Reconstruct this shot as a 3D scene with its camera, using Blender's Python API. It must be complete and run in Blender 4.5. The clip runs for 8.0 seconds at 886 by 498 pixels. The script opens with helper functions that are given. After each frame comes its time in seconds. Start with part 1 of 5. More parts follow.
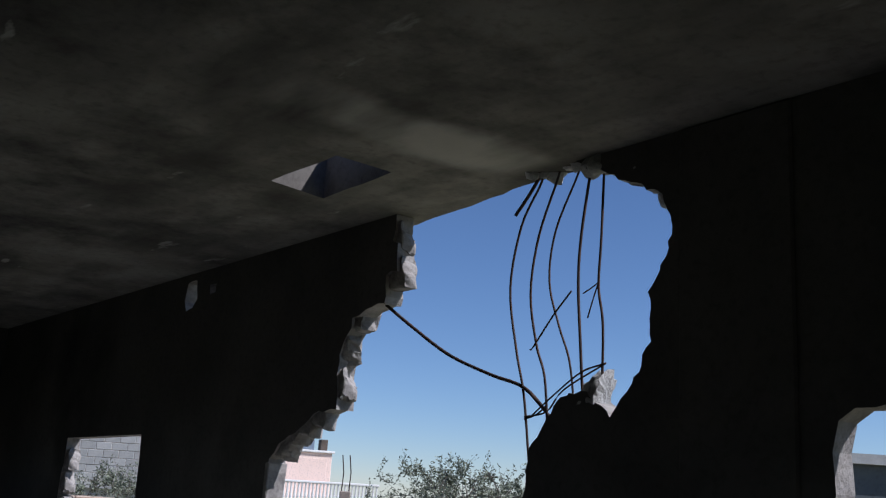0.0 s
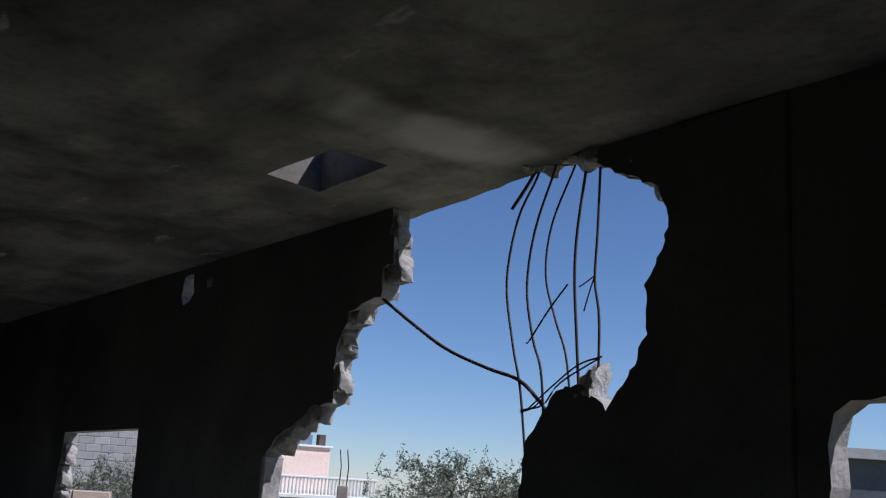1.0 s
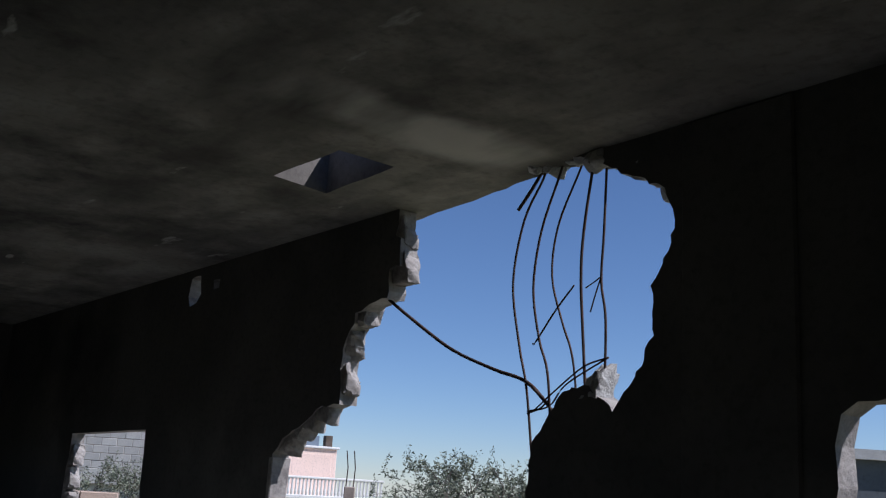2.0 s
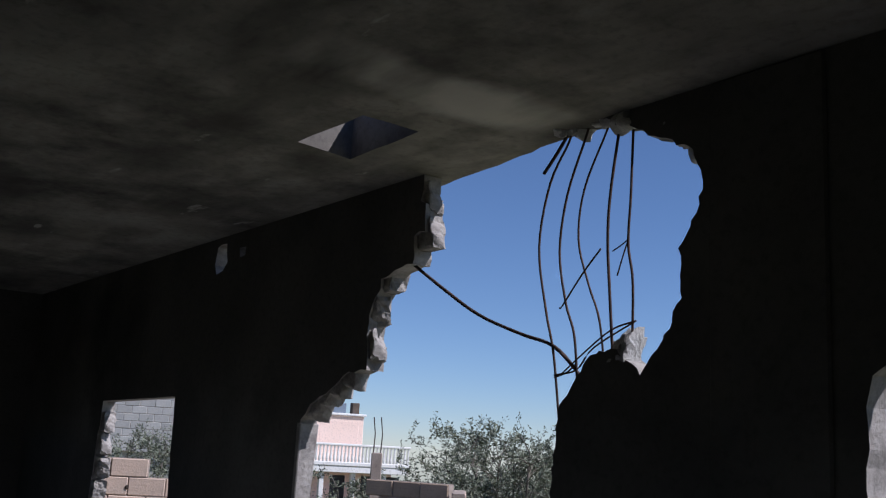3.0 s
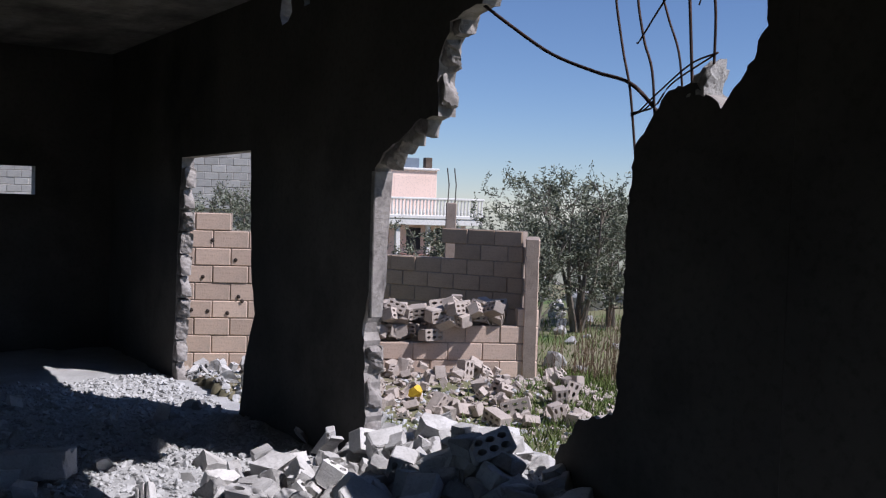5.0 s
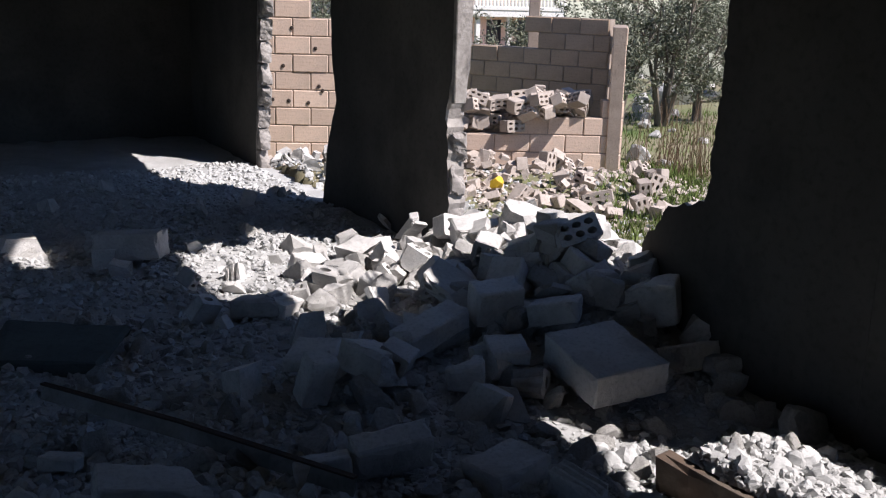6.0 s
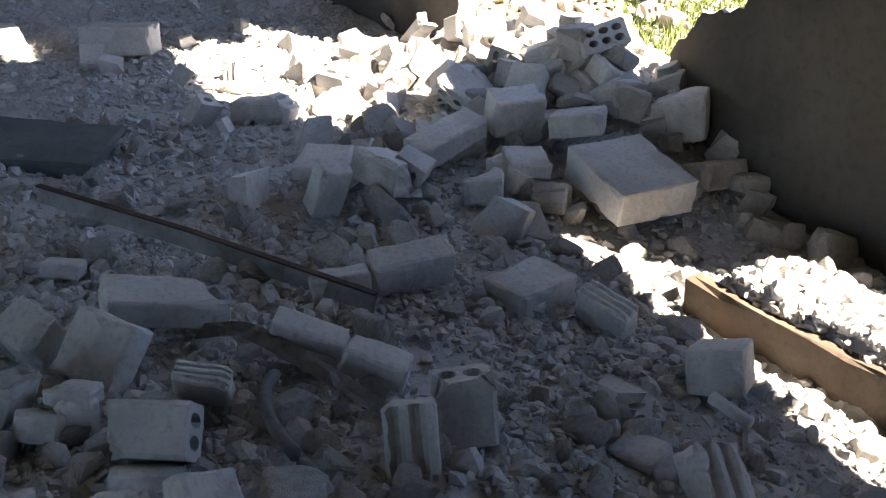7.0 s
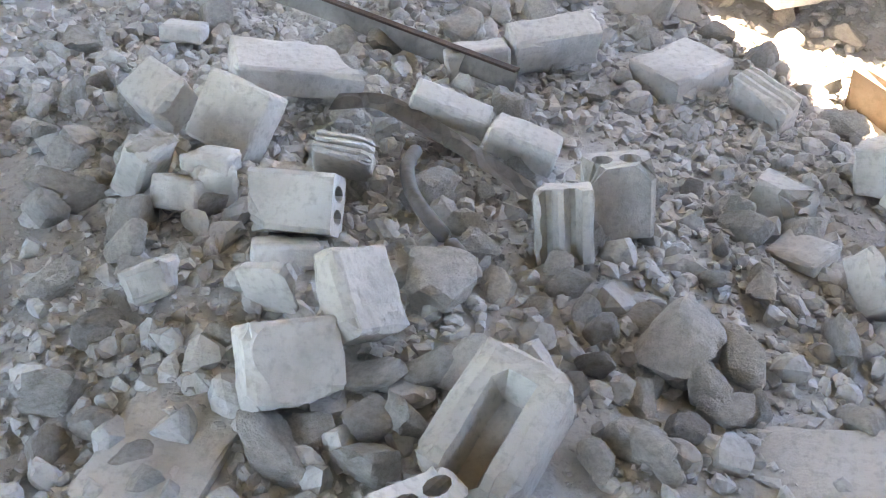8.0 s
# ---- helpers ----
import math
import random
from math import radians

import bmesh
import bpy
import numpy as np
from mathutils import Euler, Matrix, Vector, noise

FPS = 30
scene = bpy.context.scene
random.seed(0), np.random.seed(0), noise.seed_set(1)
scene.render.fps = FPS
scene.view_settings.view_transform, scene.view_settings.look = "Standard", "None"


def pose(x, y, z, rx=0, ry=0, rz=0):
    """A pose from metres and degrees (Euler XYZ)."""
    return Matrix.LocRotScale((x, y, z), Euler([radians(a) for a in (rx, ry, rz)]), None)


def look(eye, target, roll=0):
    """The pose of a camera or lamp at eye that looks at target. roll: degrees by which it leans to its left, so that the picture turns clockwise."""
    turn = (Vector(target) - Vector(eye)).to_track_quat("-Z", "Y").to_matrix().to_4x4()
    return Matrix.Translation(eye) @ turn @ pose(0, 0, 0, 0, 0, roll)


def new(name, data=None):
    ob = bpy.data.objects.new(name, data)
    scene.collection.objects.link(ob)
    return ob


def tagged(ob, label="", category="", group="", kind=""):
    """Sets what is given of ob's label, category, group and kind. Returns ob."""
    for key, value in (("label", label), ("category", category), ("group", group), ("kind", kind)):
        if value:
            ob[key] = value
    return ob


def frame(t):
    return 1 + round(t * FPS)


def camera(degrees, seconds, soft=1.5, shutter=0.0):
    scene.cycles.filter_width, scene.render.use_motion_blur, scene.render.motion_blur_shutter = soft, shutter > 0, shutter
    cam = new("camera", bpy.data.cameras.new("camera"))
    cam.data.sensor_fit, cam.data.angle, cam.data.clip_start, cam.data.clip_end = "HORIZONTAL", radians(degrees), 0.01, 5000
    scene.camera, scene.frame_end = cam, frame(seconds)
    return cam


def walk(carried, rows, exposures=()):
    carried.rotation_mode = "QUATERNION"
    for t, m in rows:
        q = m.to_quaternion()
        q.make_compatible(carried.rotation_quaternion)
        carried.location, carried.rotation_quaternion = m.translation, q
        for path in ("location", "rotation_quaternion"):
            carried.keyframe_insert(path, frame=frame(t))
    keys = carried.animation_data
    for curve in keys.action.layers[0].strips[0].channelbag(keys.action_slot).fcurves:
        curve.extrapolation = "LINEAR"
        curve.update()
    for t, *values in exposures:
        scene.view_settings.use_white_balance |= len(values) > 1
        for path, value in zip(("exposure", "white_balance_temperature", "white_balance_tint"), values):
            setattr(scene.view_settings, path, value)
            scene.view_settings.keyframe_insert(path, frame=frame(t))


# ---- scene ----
cam = camera(47.06, 8.0, soft=1.2)
PATH = [
    (0.0, pose(0.000, 0.000, 1.799, 103.50, -3.29, -5.74)),
    (0.5, pose(0.003, 0.002, 1.792, 103.21, -3.62, -5.41)),
    (1.0, pose(0.010, 0.006, 1.792, 103.24, -3.28, -5.84)),
    (2.5, pose(0.009, 0.000, 1.792, 103.26, -3.14, -4.82)),
    (3.0, pose(0.007, 0.021, 1.781, 101.39, -3.07, -4.01)),
    (3.5, pose(0.004, 0.024, 1.769, 99.09, -3.46, -3.64)),
    (4.0, pose(0.000, 0.019, 1.749, 95.47, -2.99, -1.90)),
    (5.3, pose(0.009, 0.118, 1.725, 84.34, -1.57, 0.67)),
    (5.5, pose(0.013, 0.132, 1.713, 81.96, -1.48, 1.38)),
    (6.0, pose(-0.030, 0.186, 1.662, 75.89, -1.59, 4.51)),
    (6.5, pose(-0.087, 0.291, 1.628, 70.77, -2.85, 4.49)),
    (7.0, pose(-0.169, 0.382, 1.600, 65.03, -3.33, 4.19)),
    (7.5, pose(-0.244, 0.442, 1.551, 57.64, -2.49, 6.93)),
    (8.0, pose(-0.321, 0.495, 1.487, 52.94, -3.22, 9.68)),
]
EXPOSURES = [(0.0, 0.05, 5600, 16), (5.6, 0.1, 5950, 20), (6.0, 0.60, 6250, 18), (6.5, 1.5, 6700, 18), (7.0, 3.12, 8000, 18), (7.5, 4.95, 10300, 20), (8.0, 5.62, 10700, 20)]
walk(cam, PATH, EXPOSURES)

# ---- sun and sky ----
SUN = Vector((0.819, -0.327, 1.0)).normalized()      # towards the sun
world = bpy.data.worlds.new("world")
scene.world = world
world.use_nodes = True
wn_ = world.node_tree
sky = wn_.nodes.new("ShaderNodeTexSky")
sky.sky_type = "NISHITA"
sky.sun_disc = False
sky.sun_elevation = math.asin(SUN.z)
sky.sun_rotation = math.atan2(SUN.x, SUN.y)
sky.air_density, sky.dust_density, sky.ozone_density = 1.0, 0.0, 4.6
sky.altitude = 1500
wn_.links.new(sky.outputs[0], wn_.nodes["Background"].inputs[0])
wn_.nodes["Background"].inputs[1].default_value = 0.085
sun = new("sun", bpy.data.lights.new("sun", "SUN"))
sun.data.energy, sun.data.angle, sun.data.color = 5.0, radians(0.55), (1.0, 0.95, 0.88)
sun.matrix_world = look(SUN * 50, (0, 0, 0))


# ---- materials ----
def material(name, base, second, rough=0.9, scale=3.0, fine=40.0, bump=0.4, stain=None, stain_scale=0.8, stain_amount=0.5,
             vary=0.0, metal=0.0, bump_scale=None):
    """Two base colours mixed at two scales, an optional stain, fine relief, and a change from piece to piece."""
    m = bpy.data.materials.new(name)
    m.use_nodes = True
    t = m.node_tree
    p = t.nodes["Principled BSDF"]
    tc = t.nodes.new("ShaderNodeTexCoord")

    def noise_at(s, detail=6.0, r=0.6):
        n = t.nodes.new("ShaderNodeTexNoise")
        n.inputs["Scale"].default_value, n.inputs["Detail"].default_value, n.inputs["Roughness"].default_value = s, detail, r
        t.links.new(tc.outputs["Object"], n.inputs["Vector"])
        return n

    def mix(a, b, fac, kind="MIX"):
        x = t.nodes.new("ShaderNodeMix")
        x.data_type, x.blend_type = "RGBA", kind
        for sock, v in ((x.inputs[0], fac), (x.inputs[6], a), (x.inputs[7], b)):
            if isinstance(v, (tuple, float, int)):
                sock.default_value = (*v, 1) if isinstance(v, tuple) else v
            else:
                t.links.new(v, sock)
        return x.outputs[2]

    def ramp(sock, lo, hi):
        r = t.nodes.new("ShaderNodeMapRange")
        r.inputs[1].default_value, r.inputs[2].default_value = lo, hi
        t.links.new(sock, r.inputs[0])
        return r.outputs[0]

    big, small = noise_at(scale), noise_at(fine, 4.0)
    col = mix(base, second, ramp(big.outputs[0], 0.35, 0.68))
    col = mix(col, mix(col, (0.6, 0.6, 0.6), 1.0, "MULTIPLY"), ramp(small.outputs[0], 0.5, 0.85))
    if stain:
        s = noise_at(stain_scale, 8.0, 0.65)
        col = mix(col, stain, ramp(s.outputs[0], 0.62 - 0.25 * stain_amount, 0.78 - 0.2 * stain_amount))
    if vary:
        info = t.nodes.new("ShaderNodeObjectInfo")
        hsv = t.nodes.new("ShaderNodeHueSaturation")
        r = t.nodes.new("ShaderNodeMapRange")
        r.inputs[3].default_value, r.inputs[4].default_value = 1 - vary, 1 + vary
        t.links.new(info.outputs["Random"], r.inputs[0])
        t.links.new(r.outputs[0], hsv.inputs["Value"])
        t.links.new(col, hsv.inputs["Color"])
        col = hsv.outputs[0]
    t.links.new(col, p.inputs["Base Color"])
    p.inputs["Roughness"].default_value = rough
    p.inputs["Metallic"].default_value = metal
    p.inputs["Specular IOR Level"].default_value = 0.25
    b = t.nodes.new("ShaderNodeBump")
    b.inputs["Strength"].default_value, b.inputs["Distance"].default_value = bump, 0.01
    rel = noise_at(bump_scale or fine * 0.6, 8.0, 0.7)
    t.links.new(rel.outputs[0], b.inputs["Height"])
    t.links.new(b.outputs[0], p.inputs["Normal"])
    return m


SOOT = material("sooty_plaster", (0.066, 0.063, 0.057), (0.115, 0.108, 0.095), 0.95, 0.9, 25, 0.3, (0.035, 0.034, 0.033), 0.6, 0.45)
CEIL = material("sooty_ceiling", (0.37, 0.345, 0.285), (0.17, 0.16, 0.13), 0.95, 1.1, 18, 0.25, (0.045, 0.042, 0.037), 0.75, 0.6)


def bounce_strip(m, x, y0, y1, half, colour):
    """A paler strip with ragged edges: bounced sunlight painted into the base colour."""
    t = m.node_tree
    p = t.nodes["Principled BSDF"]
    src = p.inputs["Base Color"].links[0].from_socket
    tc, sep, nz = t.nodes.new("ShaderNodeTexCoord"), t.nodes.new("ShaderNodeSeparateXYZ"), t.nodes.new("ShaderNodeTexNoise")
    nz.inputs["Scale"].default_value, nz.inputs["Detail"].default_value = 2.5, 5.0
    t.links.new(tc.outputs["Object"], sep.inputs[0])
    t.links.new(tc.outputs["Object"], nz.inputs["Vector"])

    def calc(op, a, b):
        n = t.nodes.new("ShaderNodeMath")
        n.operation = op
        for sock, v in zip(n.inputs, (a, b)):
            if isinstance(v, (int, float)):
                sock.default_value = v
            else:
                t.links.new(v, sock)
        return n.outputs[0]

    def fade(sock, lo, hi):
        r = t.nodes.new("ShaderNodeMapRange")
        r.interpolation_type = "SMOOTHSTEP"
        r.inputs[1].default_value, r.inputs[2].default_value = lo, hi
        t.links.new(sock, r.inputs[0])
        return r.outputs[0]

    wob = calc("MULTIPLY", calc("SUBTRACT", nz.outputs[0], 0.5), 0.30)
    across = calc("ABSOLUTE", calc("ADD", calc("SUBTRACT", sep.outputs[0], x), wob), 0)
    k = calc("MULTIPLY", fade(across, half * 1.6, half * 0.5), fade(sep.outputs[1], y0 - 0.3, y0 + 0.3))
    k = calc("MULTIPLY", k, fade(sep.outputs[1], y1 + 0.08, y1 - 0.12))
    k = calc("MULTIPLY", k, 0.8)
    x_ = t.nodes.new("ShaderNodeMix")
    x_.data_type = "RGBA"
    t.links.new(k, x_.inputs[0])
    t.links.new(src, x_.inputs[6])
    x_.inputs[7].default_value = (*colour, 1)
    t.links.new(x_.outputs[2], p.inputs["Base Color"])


bounce_strip(CEIL, -3.28, -1.35, -0.05, 0.16, (0.60, 0.57, 0.48))


def flecks(m, scale, colour, lo, hi):
    """Small patches where the sooty skin has flaked away."""
    t = m.node_tree
    p = t.nodes["Principled BSDF"]
    src = p.inputs["Base Color"].links[0].from_socket
    tc, turn, nz, r, x = (t.nodes.new("ShaderNode" + k) for k in ("TexCoord", "Mapping", "TexNoise", "MapRange", "Mix"))
    turn.inputs["Scale"].default_value = (0.6, 1.6, 1)
    nz.inputs["Scale"].default_value, nz.inputs["Detail"].default_value = scale, 7.0
    r.inputs[1].default_value, r.inputs[2].default_value = lo, hi
    x.data_type = "RGBA"
    t.links.new(tc.outputs["Object"], turn.inputs["Vector"])
    t.links.new(turn.outputs[0], nz.inputs["Vector"])
    t.links.new(nz.outputs[0], r.inputs[0])
    t.links.new(r.outputs[0], x.inputs[0])
    t.links.new(src, x.inputs[6])
    x.inputs[7].default_value = (*colour, 1)
    t.links.new(x.outputs[2], p.inputs["Base Color"])


flecks(CEIL, 1.3, (0.07, 0.066, 0.056), 0.46, 0.74)
flecks(CEIL, 3.1, (0.42, 0.40, 0.34), 0.68, 0.72)
SLABCUT = material("sooty_slab_edge", (0.19, 0.175, 0.155), (0.11, 0.10, 0.09), 0.95, 4, 30, 0.5)
BLOCK = material("grey_block", (0.62, 0.605, 0.58), (0.50, 0.485, 0.46), 0.95, 4, 60, 0.6, (0.42, 0.41, 0.39), 6.0, 0.4, vary=0.13)
CORE = material("broken_core", (0.50, 0.485, 0.46), (0.36, 0.35, 0.33), 0.97, 9, 70, 1.0, vary=0.2, bump_scale=22)
PINKBLOCK = material("pink_block", (0.62, 0.47, 0.37), (0.54, 0.42, 0.34), 0.95, 3, 50, 0.5, (0.42, 0.34, 0.27), 2.2, 0.4, vary=0.16)
MORTAR = material("mortar", (0.38, 0.31, 0.255), (0.29, 0.235, 0.195), 0.97, 6, 60, 0.6)
DUST = material("rubble_dust", (0.50, 0.50, 0.49), (0.43, 0.43, 0.42), 0.97, 5, 70, 1.0, (0.36, 0.36, 0.35), 1.6, 0.4)
STEEL = material("rusty_steel", (0.06, 0.045, 0.04), (0.10, 0.06, 0.045), 0.7, 12, 90, 0.5, metal=0.5)
PLASTER = material("pale_plaster", (0.46, 0.45, 0.43), (0.36, 0.35, 0.33), 0.93, 3, 40, 0.4)
EARTH = material("dry_earth", (0.27, 0.22, 0.16), (0.16, 0.17, 0.08), 0.97, 0.7, 12, 0.8, (0.09, 0.14, 0.04), 0.5, 0.6)
PINKPAINT = material("pink_render", (0.90, 0.68, 0.57), (0.85, 0.64, 0.53), 0.9, 0.6, 10, 0.2)
WHITEPAINT = material("white_paint", (0.78, 0.76, 0.72), (0.70, 0.68, 0.64), 0.85, 1, 12, 0.2)
PALE = material("pale_concrete", (0.60, 0.59, 0.57), (0.50, 0.49, 0.47), 0.93, 5, 50, 0.5)

# ---- the plan ----
ANGLE = radians(57.07)
ALONG = Vector((-math.cos(ANGLE), math.sin(ANGLE), 0))     # along the broken wall, away from the camera
OUT = Vector((math.sin(ANGLE), math.cos(ANGLE), 0))        # out through it
D, H, THICK = 3.068, 3.256, 0.115
ROOM = Matrix.Translation(OUT * D) @ Matrix.Rotation(-ANGLE, 4, "Z")   # local x = -s, y = outwards


def wp(s, z, n=D):
    return ALONG * s + OUT * n + Vector((0, 0, z))


def finish(name, bm, mat, parent=None, label="", smooth=False):
    me = bpy.data.meshes.new(name)
    bm.to_mesh(me)
    bm.free()
    for m in (mat if isinstance(mat, (list, tuple)) else [mat]):
        me.materials.append(m)
    if smooth:
        for f in me.polygons:
            f.use_smooth = True
    ob = new(name, me)
    if parent:
        ob.parent = parent
    if label:
        tagged(ob, label)
    return ob


def part(name, bm, mat, parent, label=""):
    return finish(name, bm, mat, parent, label)


def box(bm, x0, x1, y0, y1, z0, z1, m=None):
    r = bmesh.ops.create_cube(bm, size=1)
    bmesh.ops.scale(bm, vec=(x1 - x0, y1 - y0, z1 - z0), verts=r["verts"])
    bmesh.ops.translate(bm, vec=((x0 + x1) / 2, (y0 + y1) / 2, (z0 + z1) / 2), verts=r["verts"])
    if m is not None:
        bmesh.ops.transform(bm, matrix=m, verts=r["verts"])
    return r["verts"]


def ragged(points, step=0.06, amp=0.015, seed=1):
    """A broken outline: each stretch cut up and pushed about."""
    rng = random.Random(seed)
    out = []
    for (a, b), (c, e) in zip(points, points[1:]):
        n = max(1, int(math.hypot(c - a, e - b) / step))
        for i in range(n):
            k = i / n
            j = 0 if i == 0 else amp
            out.append((a + (c - a) * k + rng.uniform(-j, j), b + (e - b) * k + rng.uniform(-j, j)))
    out.append(points[-1])
    return out


def slab(loops, depth, y0=0.0, flat=False, sides=1):
    """A plate with openings: loops of (s, z), the first the rim; stands on its edge, or lies when flat. The cut sides take material 1."""
    bm = bmesh.new()
    edges = []
    for loop in loops:
        vs = [bm.verts.new((-s, z, 0) if flat else (-s, y0, z)) for s, z in loop]
        edges += [bm.edges.new((vs[i], vs[(i + 1) % len(vs)])) for i in range(len(vs))]
    bmesh.ops.triangle_fill(bm, use_beauty=True, use_dissolve=False, edges=edges)
    r = bmesh.ops.extrude_face_region(bm, geom=bm.faces[:])
    vs = [g for g in r["geom"] if isinstance(g, bmesh.types.BMVert)]
    bmesh.ops.translate(bm, vec=(0, 0, depth) if flat else (0, depth, 0), verts=vs)
    bmesh.ops.recalc_face_normals(bm, faces=bm.faces)
    for f in bm.faces:
        side = abs(f.normal.z) < 0.5 if flat else abs(f.normal.y) < 0.5
        f.material_index = sides if side else 0
    return bm


# ---- structure: the broken wall ----
HOLE_LEFT = [(4.37, H), (4.39, 3.11), (4.34, 3.09), (4.33, 2.935), (4.43, 2.925), (4.43, 2.77), (4.60, 2.755), (4.73, 2.72), (4.73, 2.66), (4.83, 2.52),
             (4.82, 2.215), (5.06, 2.195), (5.24, 2.09), (5.42, 2.03), (5.52, 1.94), (5.56, 1.17), (5.62, 0.98), (5.58, 0.61), (5.52, 0.0)]
HOLE_RIGHT = [(3.86, 0.0), (3.70, 0.60), (3.60, 0.71), (3.56, 0.78), (3.34, 0.84), (3.32, 0.92), (3.30, 1.33), (3.29, 1.80), (3.26, 2.01),
              (3.16, 2.13), (3.08, 2.22), (2.93, 2.24), (2.80, 2.13), (2.71, 2.23), (2.59, 2.42), (2.61, 2.62), (2.52, 2.75), (2.49, 2.87),
              (2.54, 3.01), (2.74, 3.11), (2.92, 3.20), (3.03, H)]
left = [(11.5, 0.0), (11.5, H)] + ragged(HOLE_LEFT, 0.05, 0.014, 2) + ragged([(7.63, 0.0), (7.52, 0.5), (7.35, 0.85), (7.44, 1.18), (7.50, 2.10)], 0.08, 0.012, 3) \
    + [(9.12, 2.08)] + ragged([(9.12, 2.06), (9.20, 1.4), (9.22, 0.7), (9.30, 0.0)], 0.09, 0.015, 4)
gap_a = ragged([(6.97, 3.19), (6.82, 3.20), (6.79, 3.06), (6.86, 3.00), (6.96, 2.985), (7.0, 3.06), (6.97, 3.19)], 0.05, 0.008, 5)[:-1]
gap_b = [(6.60, 3.14), (6.50, 3.135), (6.505, 3.075), (6.59, 3.07)]
CUT = material("broken_wall_edge", (0.40, 0.37, 0.34), (0.22, 0.20, 0.185), 0.97, 7, 40, 1.0, (0.10, 0.09, 0.085), 4.0, 0.4)
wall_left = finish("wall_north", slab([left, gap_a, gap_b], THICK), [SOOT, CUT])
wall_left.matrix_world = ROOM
tagged(wall_left, "soot-blackened block wall broken away beside a doorway", "wall", kind="structure")
right = ragged(HOLE_RIGHT, 0.03, 0.011, 6) + [(-4.5, H), (-4.5, 0.0)]
window = ragged([(1.80, 1.13), (1.83, 1.5), (1.835, 2.00), (1.81, 2.10), (1.75, 2.14), (1.45, 2.17), (1.1, 2.27), (0.3, 2.31)], 0.06, 0.01, 7) + [(0.0, 2.31), (0.0, 1.13)]
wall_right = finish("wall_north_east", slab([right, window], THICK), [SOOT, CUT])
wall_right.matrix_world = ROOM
tagged(wall_right, "soot-blackened wall with a ragged broken edge", "wall", kind="structure")

# ---- structure: end wall, back walls, ceiling, floor ----
def plain_wall(name, length, m, openings=()):
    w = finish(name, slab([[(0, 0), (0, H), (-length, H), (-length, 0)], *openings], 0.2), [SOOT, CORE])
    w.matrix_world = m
    return tagged(w, "soot-blackened plastered block wall", "wall", kind="structure")


# the end wall stands across the far end of the room, local x runs from the broken wall inwards
END = Matrix.Translation(wp(11.5, 0, D)) @ Matrix.Rotation(math.atan2(-OUT.y, -OUT.x), 4, "Z")
plain_wall("wall_west", 7.6, END @ Matrix.Translation((0, -0.2, 0)), [[(-0.79, 1.70), (-0.79, 2.0), (-2.0, 2.0), (-2.0, 1.70)]])
plain_wall("wall_east", 7.6, Matrix.Translation(wp(-4.5, 0, D)) @ Matrix.Rotation(math.atan2(-OUT.y, -OUT.x), 4, "Z"))
# the south wall's openings are unseen, added to let in fill light
plain_wall("wall_south", 16.0, Matrix.Translation(wp(-4.5, 0, -3.4)) @ Matrix.Rotation(math.atan2(ALONG.y, ALONG.x), 4, "Z"),
           [[(-2.2, 0.6), (-2.2, 2.25), (-6.0, 2.25), (-6.0, 0.6)], [(-10.0, 0.5), (-10.0, 2.5), (-13.2, 2.5), (-13.2, 0.5)]])
rim = [(11.7, -7.8), (11.7, THICK + 0.12)] + ragged([(4.56, 0.216), (3.85, 0.15), (3.46, 0.10), (3.23, 0.09), (3.05, 0.125), (2.4, THICK - 0.002)], 0.09, 0.010, 8) + [(-4.7, THICK), (-4.7, -7.8)]
skyhole = ragged([(3.78, -0.77), (4.365, -0.78), (4.435, -0.43), (3.79, -0.455), (3.78, -0.77)], 0.12, 0.006, 9)[:-1]
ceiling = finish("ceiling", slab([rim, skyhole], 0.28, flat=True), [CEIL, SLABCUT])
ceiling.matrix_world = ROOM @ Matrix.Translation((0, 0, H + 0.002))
tagged(ceiling, "smoke-stained concrete ceiling slab with a square hole", "ceiling", kind="structure")

# ---- ground outside, and the rubble's own heights ----
def ground_z(x, y):
    p = Vector((x, y, 0))
    s, n = p.dot(ALONG), p.dot(OUT)
    z = -0.42 + 0.05 * noise.noise(p * 0.5) + 0.02 * noise.noise(p * 2.3) - max(0, y - 28) * 0.075
    if -5 < s < 12 and -5 < n < 3.12:
        return -0.5
    z += 0.66 * math.exp(-((s - 4.6) / 1.1) ** 2 - ((n - 3.05) / 1.0) ** 2)
    z += 0.58 * math.exp(-((s - 8.6) / 1.2) ** 2 - ((n - 3.4) / 1.1) ** 2)
    z += 0.22 * math.exp(-((y - 11.2) / 0.7) ** 2) * (1 if x < 1.5 else math.exp(-((x - 1.5) / 0.4) ** 2))
    return z


bm = bmesh.new()
bmesh.ops.create_grid(bm, x_segments=220, y_segments=260, size=1)
for v in bm.verts:
    x, y = 9 * v.co.x + 140 * v.co.x ** 5, 8 + 8 * v.co.y + 180 * v.co.y ** 5
    v.co = (x, y, ground_z(x, y))
ground = finish("ground", bm, EARTH, smooth=True)
tagged(ground, "dry earth with patches of green weeds", "ground", kind="structure")


def beam_frame(x, y):
    """How far a place lies behind the ground beam's face, and how far along it."""
    return (x - 0.52) * 0.756 + (y - 3.28) * 0.655, (x - 0.52) * 0.655 - (y - 3.28) * 0.756


